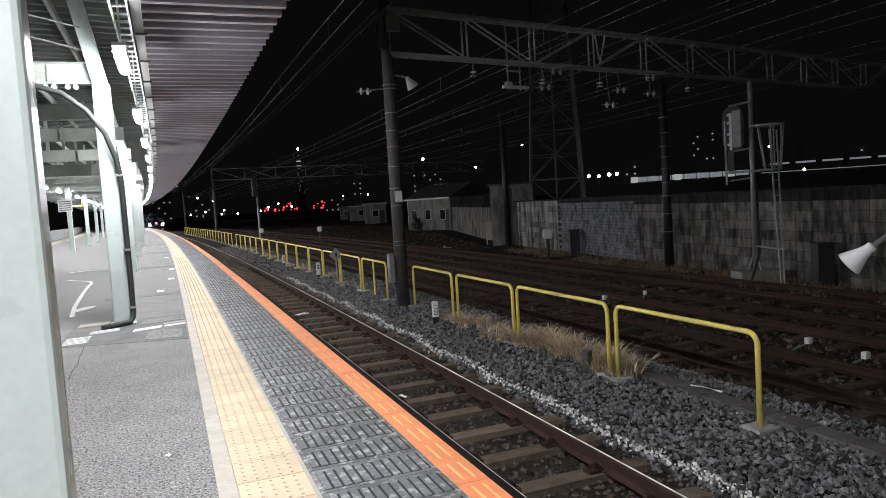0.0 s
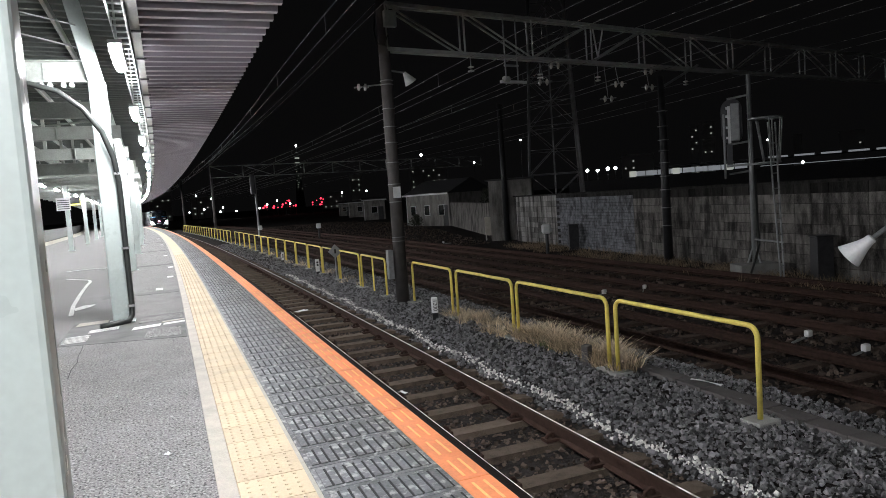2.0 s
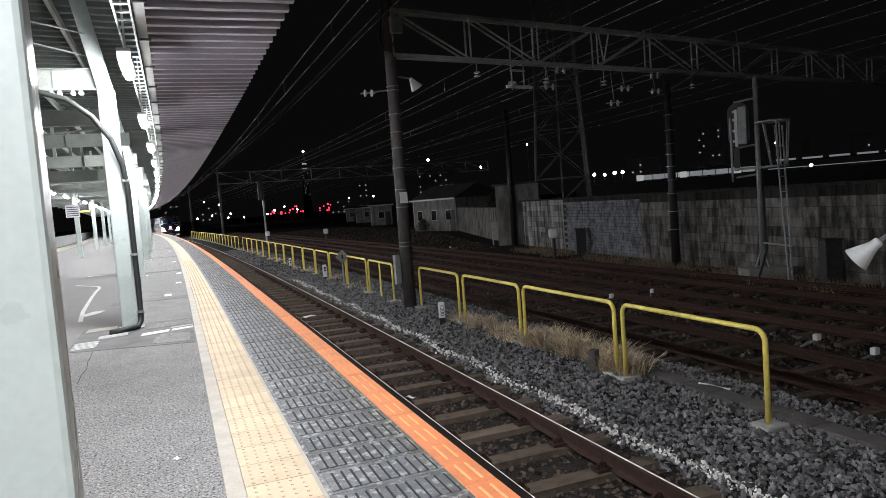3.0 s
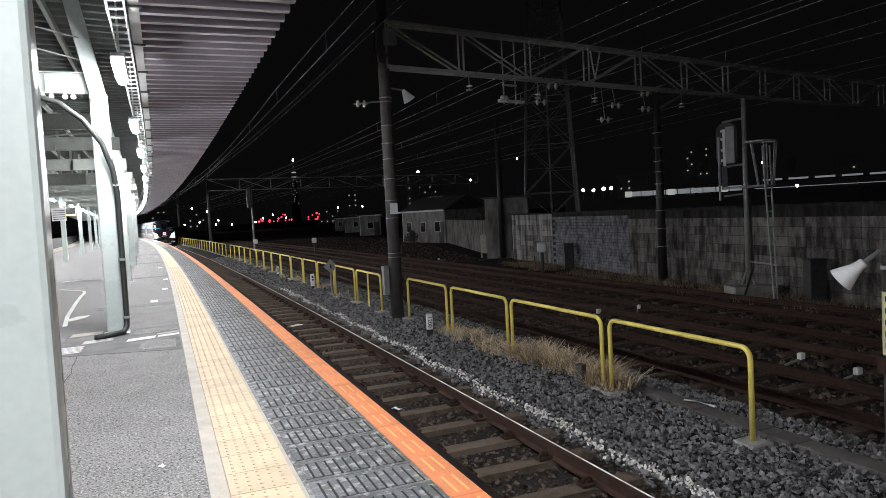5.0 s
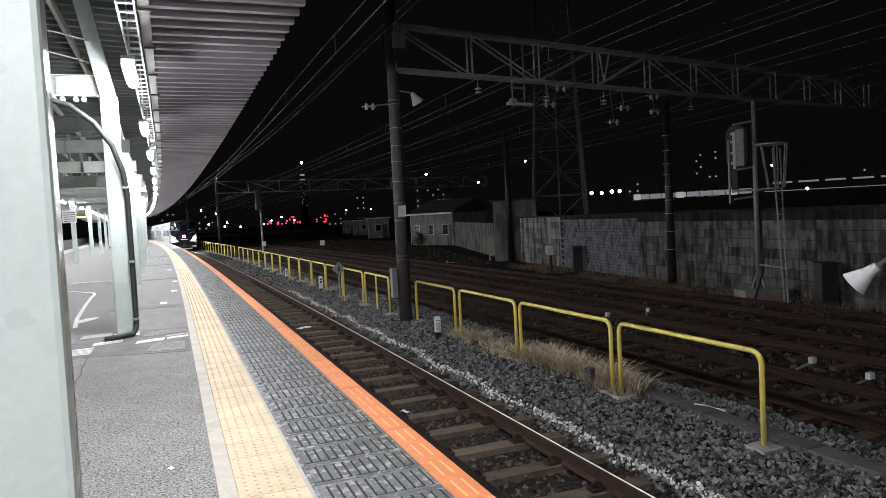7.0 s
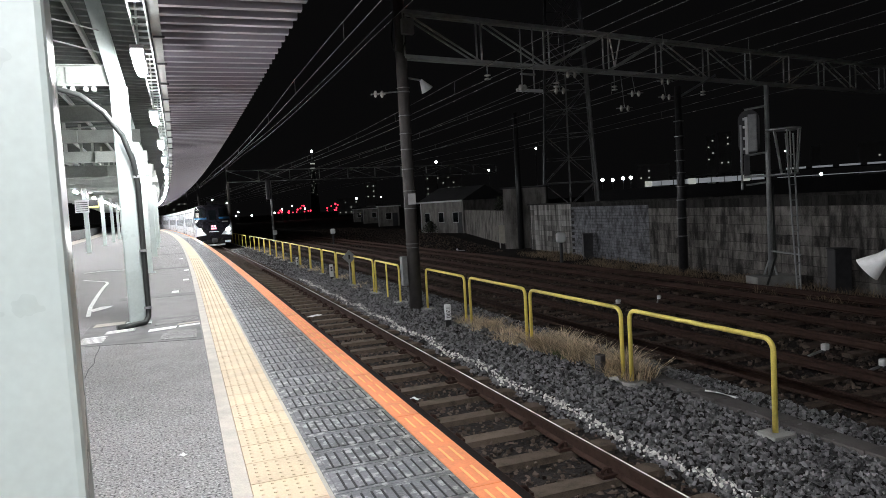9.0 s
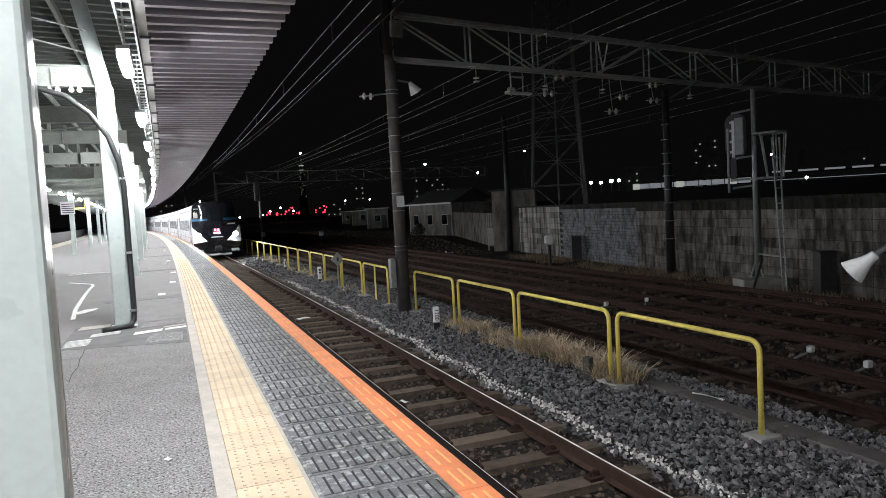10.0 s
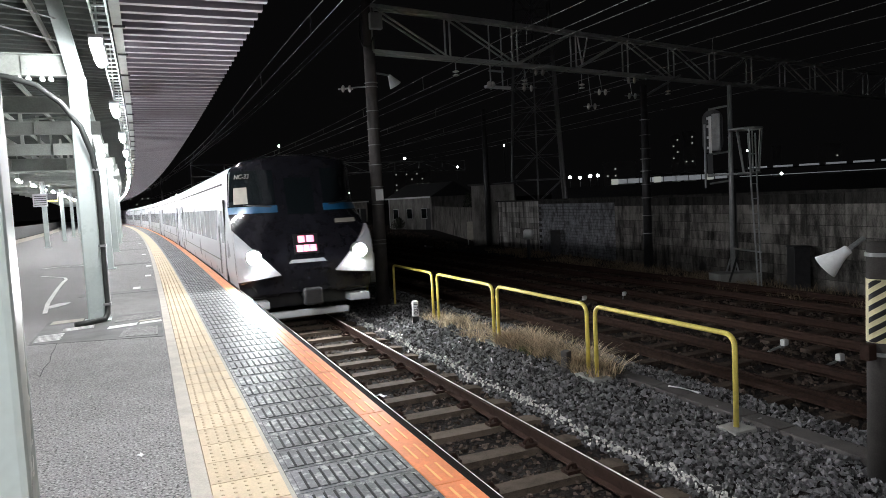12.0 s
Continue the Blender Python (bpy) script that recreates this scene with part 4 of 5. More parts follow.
rng = random.Random(4)
for i in range(24):
    distant_lamp(7.2 + 5.2 * rng.random(), 0.05 + 0.55 * rng.random() ** 2, 260 + 20 * rng.random(), 0.22 + 0.22 * rng.random(), CITY_RED, "red railway signal light in the distance", "red signal lights")
for az, el in ((4.0, 0.05), (5.2, 0.0), (4.2, 0.35), (1.7, 0.15), (2.8, 0.3), (7.6, 0.35), (8.4, 0.6), (9.4, 0.3), (13.6, 0.9), (15.6, 0.9), (2.3, 1.4), (3.4, 1.1), (7.0, 0.1)):
    distant_lamp(az, el, 280, 0.36, CITY, "small white lamp in the distance", "distant white lamps")


def tower_block(az, el, dist, w, floors, label):
    top = bearing(az, el, dist)
    h = top.z + 1.14
    ob = thing("apartment_building", label, "building", Matrix.Translation((top.x, top.y, -1.14)) @ Matrix.Rotation(-radians(az), 4, "Z"), "distant buildings")
    part("wall", box(B(), -w / 2, w / 2, 0, w * 0.7, 0, h), FACADE, ob)
    part("roof", box(B(), -w / 2 - 0.3, w / 2 + 0.3, -0.3, w * 0.7 + 0.3, h + 0.01, h + 0.8), FACADE, ob)
    cols = max(2, round(w / 3.2))
    for f in range(floors):
        for c in range(cols):
            if rng.random() < 0.4:
                x, z = -w / 2 + w * (c + 0.5) / cols, h - 2.5 - f * 3.1
                if z > 1:
                    part("window", box(B(), x - 0.32, x + 0.32, -0.12, 0.02, z, z + 0.6), CITY_DIM, ob)


for az, el, dist, w, floors in ((14.8, 2.15, 420, 7, 7), (20.8, 2.5, 420, 22, 8), (37.6, 2.1, 330, 14, 5), (42.9, 4.15, 380, 6, 12), (41.9, 4.0, 380, 4, 8),
                                (-0.35, 1.9, 430, 12, 9), (2.6, 1.2, 400, 10, 4), (12.9, 0.9, 450, 14, 3), (52.4, 2.5, 380, 10, 2), (49.0, 2.6, 420, 4, 3)):
    tower_block(az, el, dist, w, floors, "dark apartment building with a few lit windows")

# broadcast tower on the horizon
p = bearing(10.25, 0, 2400)
tower = thing("broadcast_tower", "slender lattice tower with white lights on the horizon", "tower", Matrix.Translation((p.x, p.y, -1.14)))
top = 2400 * math.tan(radians(4.83))
part("shaft", rod(B(), (0, 0, 0), (0, 0, top * 0.8), 16, 6, 8), DARKSTEEL, tower)
part("spire", rod(B(), (0, 0, top * 0.8), (0, 0, top), 4, 1.5, 8), DARKSTEEL, tower)
part("beacon", lathe(B(), [(0.1, top), (3.4, top + 3), (3.4, top + 7), (0.1, top + 10)], 8), CITY, tower)
for z, r in ((0.90, 2.6), (0.81, 8), (0.73, 9.5)):
    part("light_ring", lathe(B(), [(r * 0.9, top * z), (r, top * z + 1), (r, top * z + 3), (r * 0.9, top * z + 4)], 8), CITY_DIM, tower)
for i in range(12):
    a = rng.random() * 6
    part("light", box(B(), 10 * math.cos(a) - 1, 10 * math.cos(a) + 1, -14, -12, top * (0.3 + 0.036 * i), top * (0.3 + 0.036 * i) + 2), CITY_DIM, tower)

# lattice pylon
pylon = thing("lattice_pylon", "tall dark steel lattice pylon behind the wall", "pylon", pose(30.9, 47.4, -1.14, 0, 0, -30))
H_P = 36.0
corner = lambda i, z: Vector((2.35 * (1 - 0.75 * z / H_P) * (1, -1, -1, 1)[i], 2.35 * (1 - 0.75 * z / H_P) * (1, 1, -1, -1)[i], z))
for i in range(4):
    part("leg", rod(B(), corner(i, 0), corner(i, H_P), 0.10, 0.08, 6), PYLON, pylon)
    for k in range(9):
        z0, z1 = k * 4.0, k * 4.0 + 4.0
        j = (i + 1) % 4
        part("brace", rod(B(), corner(i, z0), corner(j, z1), 0.03, n=5), PYLON, pylon)
        part("brace", rod(B(), corner(j, z0), corner(i, z1), 0.03, n=5), PYLON, pylon)
        mid0, mid1 = (corner(i, z0) + corner(j, z0)) / 2, (corner(i, z1) + corner(j, z1)) / 2
        part("face_post", rod(B(), mid0, mid1, 0.04, n=5), PYLON, pylon)
        part("half_bar", rod(B(), corner(i, z0 + 2), corner(j, z0 + 2), 0.025, n=5), PYLON, pylon)
        part("ring_bar", rod(B(), corner(i, z1), corner(j, z1), 0.03, n=5), PYLON, pylon)

# lit station platform far across the yard
S0, S1 = bearing(35.5, 0, 100), bearing(60.0, 0, 100)
S0.z = S1.z = 0
length = (S1 - S0).length
station = thing("station_shelter", "distant station shelter with lit panels and a pale roof edge", "station", Matrix.Translation(S0) @ Matrix.Rotation(math.atan2((S1 - S0).y, (S1 - S0).x), 4, "Z"))
part("viaduct", box(B(), -6, length, 0, 6, -1.3, 2.35), ROOFTILE, station)
part("roof", box(B(), 6, length, -0.8, 5.5, 3.45, 3.62), ROOFTILE, station)
for i in range(9):
    x = 3.2 + i * 1.6
    part("lit_panel", box(B(), x, x + 1.5, 0.02, 0.08, 2.5, 3.15), STATIONLIGHT, station)
for x in (2.6, 8.3, 14.9):
    part("sign_light", box(B(), x, x + 0.9, -0.1, 0.0, 2.42, 3.2), CITY_DIM, station)
# glowing bars draw the bright lines along the roof edge and below it
for i in range(8):
    x = 20 + i * 2.9
    part("roof_edge_glow", box(B(), x, x + 2.2, -0.92, -0.82, 3.5, 3.72), STATIONLIGHT, station)
part("lower_glow_line", box(B(), 19, length, -0.1, -0.02, 2.55, 2.63), STATIONLIGHT, station)

# ---- platform fittings ----
conduit = thing("conduit_pipe", "dark grey bent conduit pipe down a white column", "pipe")
part("pipe", pipe(B(), [(-2.3, 7.36, 3.70), (-1.9, 7.40, 3.66), (-1.55, 7.42, 3.55), (-1.25, 7.44, 3.30), (-1.02, 7.48, 2.95), (-0.90, 7.52, 2.55), (-0.865, 7.55, 2.2), (-0.865, 7.56, 0.25),
                       (-0.875, 7.53, 0.12), (-0.92, 7.45, 0.05), (-1.05, 7.36, 0.045), (-1.3, 7.22, 0.035)], 0.042, 10), PIPE, conduit, smooth=True)
for z in (2.3, 1.15, 0.25):
    part("pipe_clip", box(B(), -0.925, -0.815, 7.50, 7.62, z, z + 0.035), GALV, conduit)

tray = thing("cable_ladder", "white steel cable ladder hung beside the gutter", "cable ladder", kind="structure")
for d in (-0.70, GUTTER - 0.15):
    part("side_rail", sweep(B(), [(d, 4.24), (d + 0.02, 4.24), (d + 0.02, 4.32), (d, 4.32)], -10, 150, 5), WHITE, tray)
rung = box(B(), -0.68, GUTTER - 0.15, -0.014, 0.014, 4.255, 4.28)
rung_mesh = finish(rung, "rung", WHITE)
for i in range(150):
    ob = new("rung", rung_mesh)
    ob.parent = tray
    ob.matrix_basis = along(1.0 + i * 0.36, 0, 0)
for i in range(40):
    roof_clip = part("gutter_bracket", box(B(), GUTTER - 0.10, GUTTER + 0.06, -0.02, 0.02, ROOF_Z - 0.06, ROOF_Z - 0.032, along(1.2 + i * 1.9, 0)), DARKSTEEL, tray)
for y in (7.66, 7.74):
    tagged(part("stay_wire", rod(B(), (-1.15, y, 4.55 - (y - 7.66) * 4), (-7.0, y - 2.2 + (y - 7.66) * 9, 5.5), 0.012, n=5), GALV), "thin steel stay wire under the roof", "wire", "roof stay wires")

# signs hanging under the far side of the roof
sign = thing("exit_sign", "lit yellow hanging platform sign", "sign", along(52, -5.9, 3.05))
part("panel", box(B(), -0.6, 0.6, -0.06, 0.06, -0.2, 0.25, bevel=0.01), SIGNLIGHT, sign)
part("hanger", rod(B(), (0, 0, 0.25), (0, 0, 2.45), 0.02, n=6), DARKSTEEL, sign)
board = thing("display_board", "dark hanging train departure board", "sign", along(47, -5.5, 3.05))
part("case", box(B(), -0.55, 0.55, -0.1, 0.1, -0.2, 0.2, bevel=0.02), BLACK, board)
part("hanger", rod(B(), (0, 0, 0.2), (0, 0, 2.45), 0.02, n=6), DARKSTEEL, board)
poster = thing("poster_board", "white notice board fixed to a far column", "sign", along(40.7, -5.3, 2.7))
part("panel", box(B(), -0.36, 0.36, -0.04, 0.04, -0.36, 0.36), SIGNWHITE, poster)
for k in range(5):
    part("lettering_bar", box(B(), -0.3, 0.3, -0.046, -0.04, -0.28 + 0.12 * k, -0.24 + 0.12 * k), PIPE, poster)
part("bracket", rod(B(), (0, 0.0, 0), (0.1, 0.3, 0), 0.02, n=6), GALV, poster)
barrier = thing("barrier_fence", "dark railing with pale horizontal bars at the platform end", "fence", along(44, -8.6, 0))
for z in (0.15, 0.38, 0.6, 0.82, 1.05):
    part("rail", box(B(), -1.8, 0.9, -0.03, 0.03, z, z + 0.07), SIGNWHITE, barrier)
for x in (-1.8, -0.5, 0.85):
    part("post", box(B(), x - 0.03, x + 0.03, 0.035, 0.09, 0, 1.15), DARKSTEEL, barrier)
structure("fence_far", sweep(B(), [(-9.75, 0.02), (-9.7, 0.02), (-9.7, 1.1), (-9.75, 1.1)], 30, 160, 6), BLACK, "dark fence along the far platform side", "fence")

# ---- repairs and paint on the asphalt ----
def flat(name, pts, mat, label, z, thick=0.004):
    bm = B()
    lo = [bm.verts.new((x, y, z - thick)) for x, y in pts]
    hi = [bm.verts.new((x, y, z)) for x, y in pts]
    bm.faces.new(hi)
    for i in range(len(pts)):
        j = (i + 1) % len(pts)
        bm.faces.new((lo[i], lo[j], hi[j], hi[i]))
    part(name, bm, mat, platform, label)


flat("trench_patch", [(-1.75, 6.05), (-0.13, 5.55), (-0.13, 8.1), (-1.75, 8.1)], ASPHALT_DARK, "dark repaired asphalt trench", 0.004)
flat("concrete_patch", [(-0.68, 5.85), (-0.20, 5.72), (-0.19, 6.50), (-0.62, 6.62)], ASPHALT, "grey patch", 0.008)
flat("concrete_patch", [(-0.78, 7.30), (-0.15, 7.45), (-0.15, 7.95), (-0.75, 7.85)], ASPHALT, "grey patch", 0.008)
flat("concrete_patch", [(-1.70, 7.75), (-1.25, 7.85), (-1.25, 8.15), (-1.68, 8.1)], PALE, "pale patch", 0.008)
flat("white_paint", [(-0.86, 6.68), (-0.48, 6.80), (-0.46, 7.02), (-0.84, 6.92)], LINE, "worn white paint", 0.009)
flat("white_paint", [(-0.44, 6.84), (-0.13, 6.93), (-0.13, 7.08), (-0.42, 7.02)], LINE, "worn white paint", 0.009)
flat("white_paint", [(-0.46, 7.1), (-0.13, 7.2), (-0.13, 7.3), (-0.44, 7.22)], PALE, "pale line", 0.009)
for i in range(6):
    y = 6.16 + i * 0.1
    flat("white_paint", [(-1.72, y), (-1.42 + 0.03 * (i % 2), y + 0.03), (-1.40, y + 0.08), (-1.68, y + 0.05)], LINE, "worn white paint", 0.009)
for i in range(3):
    flat("white_paint", [(-1.45, 6.9 + 0.1 * i), (-1.05, 7.0 + 0.1 * i), (-1.05, 7.05 + 0.1 * i), (-1.43, 6.97 + 0.1 * i)], LINE, "worn white paint", 0.009)


def stroke(pts, w):
    for (x0, y0), (x1, y1) in zip(pts, pts[1:]):
        d = Vector((x1 - x0, y1 - y0)).normalized() * w / 2
        flat("white_paint", [(x0 - d.y, y0 + d.x), (x0 + d.y, y0 - d.x), (x1 + d.y, y1 - d.x), (x1 - d.y, y1 + d.x)], LINE, "worn white line", 0.006)


stroke([(-1.94, 9.3), (-2.08, 10.91), (-2.17, 12.76), (-2.23, 14.15), (-2.28, 15.75), (-2.28, 16.42), (-2.37, 17.07), (-2.48, 17.28), (-3.07, 18.28)], 0.075)
stroke([(-3.48, 21.67), (-3.0, 22.09), (-2.12, 21.8)], 0.12)
flat("white_paint", [(-2.0, 10.39), (-1.88, 10.72), (-1.67, 10.74), (-1.71, 10.47), (-1.84, 10.16), (-1.95, 10.0)], LINE, "worn white paint", 0.006)
for (x0, y0), (x1, y1) in zip(*[[(-1.43, 6.2), (-1.39, 5.56), (-1.39, 5.18), (-1.35, 4.7), (-1.37, 4.35), (-1.35, 3.88)][k:] for k in (0, 1)]):
    flat("crack", [(x0 - 0.004, y0), (x0 + 0.004, y0), (x1 + 0.004, y1), (x1 - 0.004, y1)], GROOVE, "dark crack in the asphalt", 0.003)
for s, d in ((15.3, -0.35), (26, -0.4), (38, -0.45), (50, -0.45), (12.2, -0.6), (19, -0.3)):
    flat("white_paint", [tuple(at(s, d)[:2]), tuple(at(s, d + 0.15)[:2]), tuple(at(s + 0.45, d + 0.15)[:2]), tuple(at(s + 0.45, d)[:2])], LINE, "worn white mark", 0.006)
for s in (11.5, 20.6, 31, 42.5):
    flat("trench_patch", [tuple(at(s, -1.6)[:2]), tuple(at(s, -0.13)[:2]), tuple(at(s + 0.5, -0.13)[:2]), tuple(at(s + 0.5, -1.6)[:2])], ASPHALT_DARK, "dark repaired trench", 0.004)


# ---- train ----
CAR = 20.5


def half_width(z):
    if z < 0.3:
        return 1.40 + 0.07 * (z + 0.2) / 0.5
    if z < 1.0:
        return 1.47
    if z < 2.2:
        return 1.47 - 0.07 * (z - 1.0)
    q = min(1.0, (z - 2.2) / 0.56)
    return 1.386 * max(0.0, 1 - q ** 4.2) ** 0.5


LEVELS = [-0.2, 0.0, 0.15, 0.3, 0.6, 0.8, 0.9, 1.0, 1.1, 1.2, 1.3, 1.4, 1.5, 1.6, 1.7, 1.85, 2.0, 2.2, 2.35, 2.48, 2.57, 2.64, 2.69, 2.73, 2.75, 2.76]


def nose(x, z):
    """How far back the front lies at (x, z)."""
    wrap = float(np.interp(z, [0.55, 0.9, 1.1, 1.3, 1.6, 1.75, 2.2, 2.76], [0.16, 0.16, 0.28, 0.50, 0.95, 1.12, 1.04, 0.75]))
    return wrap * abs(x / 1.47) ** 4 + max(0.0, z - 0.55) * 0.34


def car_shell(front):
    bm = B()
    rows = []
    for z in LEVELS:
        w = max(half_width(z), 0.05)
        row = []
        for sx in (-1, 1):
            y0 = nose(w, z) if front else 0.25
            row.append([bm.verts.new((sx * w, y, z)) for y in (y0, 3.0, CAR - 0.25)])
        rows.append(row)
    for a, b in zip(rows, rows[1:]):
        for k in (0, 1):
            for j in (0, 1):
                bm.faces.new((a[k][j], a[k][j + 1], b[k][j + 1], b[k][j]))
    for j in (0, 1):
        bm.faces.new((rows[-1][0][j], rows[-1][0][j + 1], rows[-1][1][j + 1], rows[-1][1][j]))
        bm.faces.new((rows[0][0][j], rows[0][0][j + 1], rows[0][1][j + 1], rows[0][1][j]))
    for a, b in zip(rows, rows[1:]):
        bm.faces.new((a[0][2], a[1][2], b[1][2], b[0][2]))
        if not front:
            bm.faces.new((a[0][0], a[1][0], b[1][0], b[0][0]))
    return bm


def patch(corners, off, nx=8, nz=6, thick=0.03):
    """A plate on the front: corners (x, z) from lower left round to upper left, standing off it."""
    bm = B()
    (ax, az), (bx, bz), (cx, cz), (dx, dz) = corners
    grids = []
    for o in (off, off - thick):
        g = []
        for j in range(nz + 1):
            v = j / nz
            r = []
            for i in range(nx + 1):
                u = i / nx
                x = (ax * (1 - u) + bx * u) * (1 - v) + (dx * (1 - u) + cx * u) * v
                z = (az * (1 - u) + bz * u) * (1 - v) + (dz * (1 - u) + cz * u) * v
                x = max(-half_width(z), min(half_width(z), x)) if z < 2.74 else x
                r.append(bm.verts.new((x, nose(x, z) - o, z)))
            g.append(r)
        grids.append(g)
    for g in grids:
        for j in range(nz):
            for i in range(nx):
                bm.faces.new((g[j][i], g[j][i + 1], g[j + 1][i + 1], g[j + 1][i]))
    a, b = grids
    ring = [(0, i) for i in range(nx)] + [(j, nx) for j in range(nz)] + [(nz, nx - i) for i in range(nx)] + [(nz - j, 0) for j in range(nz)]
    for k in range(len(ring)):
        (j0, i0), (j1, i1) = ring[k], ring[(k + 1) % len(ring)]
        bm.faces.new((a[j0][i0], a[j1][i1], b[j1][i1], b[j0][i0]))
    return bm


def front_face():
    bm = B()
    rows = []
    for k in range(25):
        z = -0.2 + 2.95 * k / 24
        w = max(half_width(z), 0.05)
        rows.append([bm.verts.new((w * i / 10, nose(w * i / 10, z) + 0.004, z)) for i in range(-10, 11)])
    for a, b in zip(rows, rows[1:]):
        for i in range(20):
            bm.faces.new((a[i], a[i + 1], b[i + 1], b[i]))
    return bm


def car_details(ob):
    for side in (-1, 1):
        for i in range(9):
            y = 3.6 + i * 1.62
            part("side_window", box(B(), *sorted((side * 1.43, side * 1.474)), y, y + 1.42, 0.86, 1.62, bevel=0.004), PANE_GLEAM, ob)
        for y in (1.75, 18.3):
            door = part("door", box(B(), *sorted((side * 1.44, side * 1.478)), y, y + 0.75, -0.12, 1.85, bevel=0.006), BODY, ob)
            for yy in (y - 0.022, y + 0.752):
                part("door_seal", box(B(), *sorted((side * 1.44, side * 1.4765)), yy, yy + 0.02, -0.12, 1.85), UNDER, door)
            part("door_window", box(B(), *sorted((side * 1.47, side * 1.483)), y + 0.18, y + 0.57, 0.85, 1.6), PANE_GLEAM, door)
        part("skirt", box(B(), *sorted((side * 1.22, side * 1.38)), 4.2, CAR - 4.2, -0.72, -0.2, bevel=0.02), UNDER, ob)
        part("roof_gutter", box(B(), *sorted((side * 1.375, side * 1.412)), 2.4, CAR - 0.4, 2.20, 2.235), UNDER, ob)
        for y in (1.55, 2.62):
            part("grab_rail", rod(B(), (side * 1.50, y, 0.10), (side * 1.50, y, 1.25), 0.014, n=6), GALV, ob)
        part("side_line", box(B(), *sorted((side * 1.44, side * 1.476)), 2.7, CAR - 2.6, 0.40, 0.43), BEAM, ob)
    for y in (3.2, CAR - 3.2):
        bm = B()
        box(bm, -1.15, 1.15, y - 1.3, y + 1.3, -0.62, -0.3)
        part("bogie", bm, UNDER, ob)
        for dy in (-1.05, 1.05):
            for sx in (-0.5335, 0.5335):
                bm = rod(B(), (sx - 0.06, y + dy, -0.49), (sx + 0.06, y + dy, -0.49), 0.43, n=24)
                part("wheel", bm, DARKSTEEL, ob)
    part("gangway", box(B(), -0.6, 0.6, CAR - 0.3, CAR + 0.3, 0.0, 2.1, bevel=0.03), UNDER, ob)


def front_car():
    ob = thing("train_car", "white express train front car with black nose and lit headlamps", "train", group="train cars")
    part("body", car_shell(True), BODY, ob, smooth=False)
    face = part("front_mask", front_face(), MASK, ob, "glossy black front", smooth=True)
    for s in (-1, 1):
        cheek = patch([(s * 0.60, 0.20), (s * 1.46, 0.10), (s * 1.47, 1.16), (s * 1.16, 0.80)], 0.18, thick=0.24)
        ck = part("cheek", cheek, BODY, ob, "white painted lower corner panel")
        bm = B()
        x, z = s * 1.13, 0.60
        rod(bm, (x, nose(x, z) - 0.255, z), (x, nose(x, z) - 0.21, z), 0.12, 0.14, n=20)
        part("headlamp", bm, HEADLAMP, ck, "lit white headlamp")
        bm = B()
        rod(bm, (x, nose(x, z) - 0.23, z), (x, nose(x, z) - 0.08, z), 0.16, 0.18, n=20)
        part("headlamp_bezel", bm, GALV, ck)
        ws = part("windscreen", patch([(s * 0.52, 1.68), (s * 1.40, 1.68), (s * 1.30, 2.44), (s * 0.52, 2.44)], 0.012, 14, 8), GLASS, ob, "dark windscreen pane")
        part("blue_band", patch([(s * 0.50, 1.51), (s * 1.44, 1.51), (s * 1.43, 1.66), (s * 0.50, 1.66)], 0.016, 14, 3), BLUE, ob, "blue painted band under the windscreen")
        part("pillar_trim", patch([(s * 1.405, 1.68), (s * 1.415, 1.68), (s * 1.345, 2.44), (s * 1.33, 2.44)], 0.03, 2, 8), GALV, ob)
        part("lower_skirt", box(B(), *sorted((s * 0.62, s * 1.38)), 0.12, 0.9, -0.28, 0.08, bevel=0.03), MASK, ob)
        part("wiper", patch([(s * 0.62, 1.62), (s * 1.15, 1.68), (s * 1.15, 1.71), (s * 0.62, 1.65)], 0.05, 6, 1), DARKSTEEL, ob)
        part("step", box(B(), *sorted((s * 0.86, s * 1.32)), -0.06, 0.32, -0.50, -0.34, bevel=0.02), BODY, ob)
    part("seat_blind", patch([(-1.31, 1.72), (-1.06, 1.72), (-1.06, 2.08), (-1.29, 2.08)], 0.022), PALE, ob, "pale blind behind the windscreen")
    door = part("gangway_door", patch([(-0.40, -0.1), (0.40, -0.1), (0.38, 2.3), (-0.38, 2.3)], 0.03), MASK, ob, "black end door")
    part("door_window", patch([(-0.30, 1.45), (0.30, 1.45), (0.30, 2.25), (-0.30, 2.25)], 0.036), GLASS, door)
    sign = part("destination_sign", patch([(-0.26, 0.60), (0.26, 0.60), (0.26, 1.02), (-0.26, 1.02)], 0.05), BLACK, ob, "lit red destination display")
    for zz, x0, w in ((0.845, -0.16, 0.14), (0.845, 0.02, 0.15), (0.65, -0.21, 0.13), (0.65, -0.06, 0.12), (0.65, 0.08, 0.13)):
        part("display_bar", patch([(x0, zz), (x0 + w, zz), (x0 + w, zz + 0.14), (x0, zz + 0.14)], 0.06, 2, 2), LED, sign)
    part("chrome_strip", patch([(-0.40, 0.42), (0.40, 0.42), (0.34, 0.49), (-0.34, 0.49)], 0.06, 8, 1), BODY, ob)
    part("nameplate", patch([(0.72, 1.22), (1.22, 1.22), (1.22, 1.31), (0.72, 1.31)], 0.02, 6, 1), PALE, ob)
    right = Vector((1, (nose(-1.0, 2.3) - nose(-1.2, 2.3)) / 0.2, 0)).normalized()
    up = Vector((0, 0.34, 1)).normalized()
    out = right.cross(up)
    m = Matrix.Translation(Vector((-1.10, nose(-1.10, 2.3), 2.30)) + 0.05 * out) @ Matrix((right, out.cross(right), out)).transposed().to_4x4()
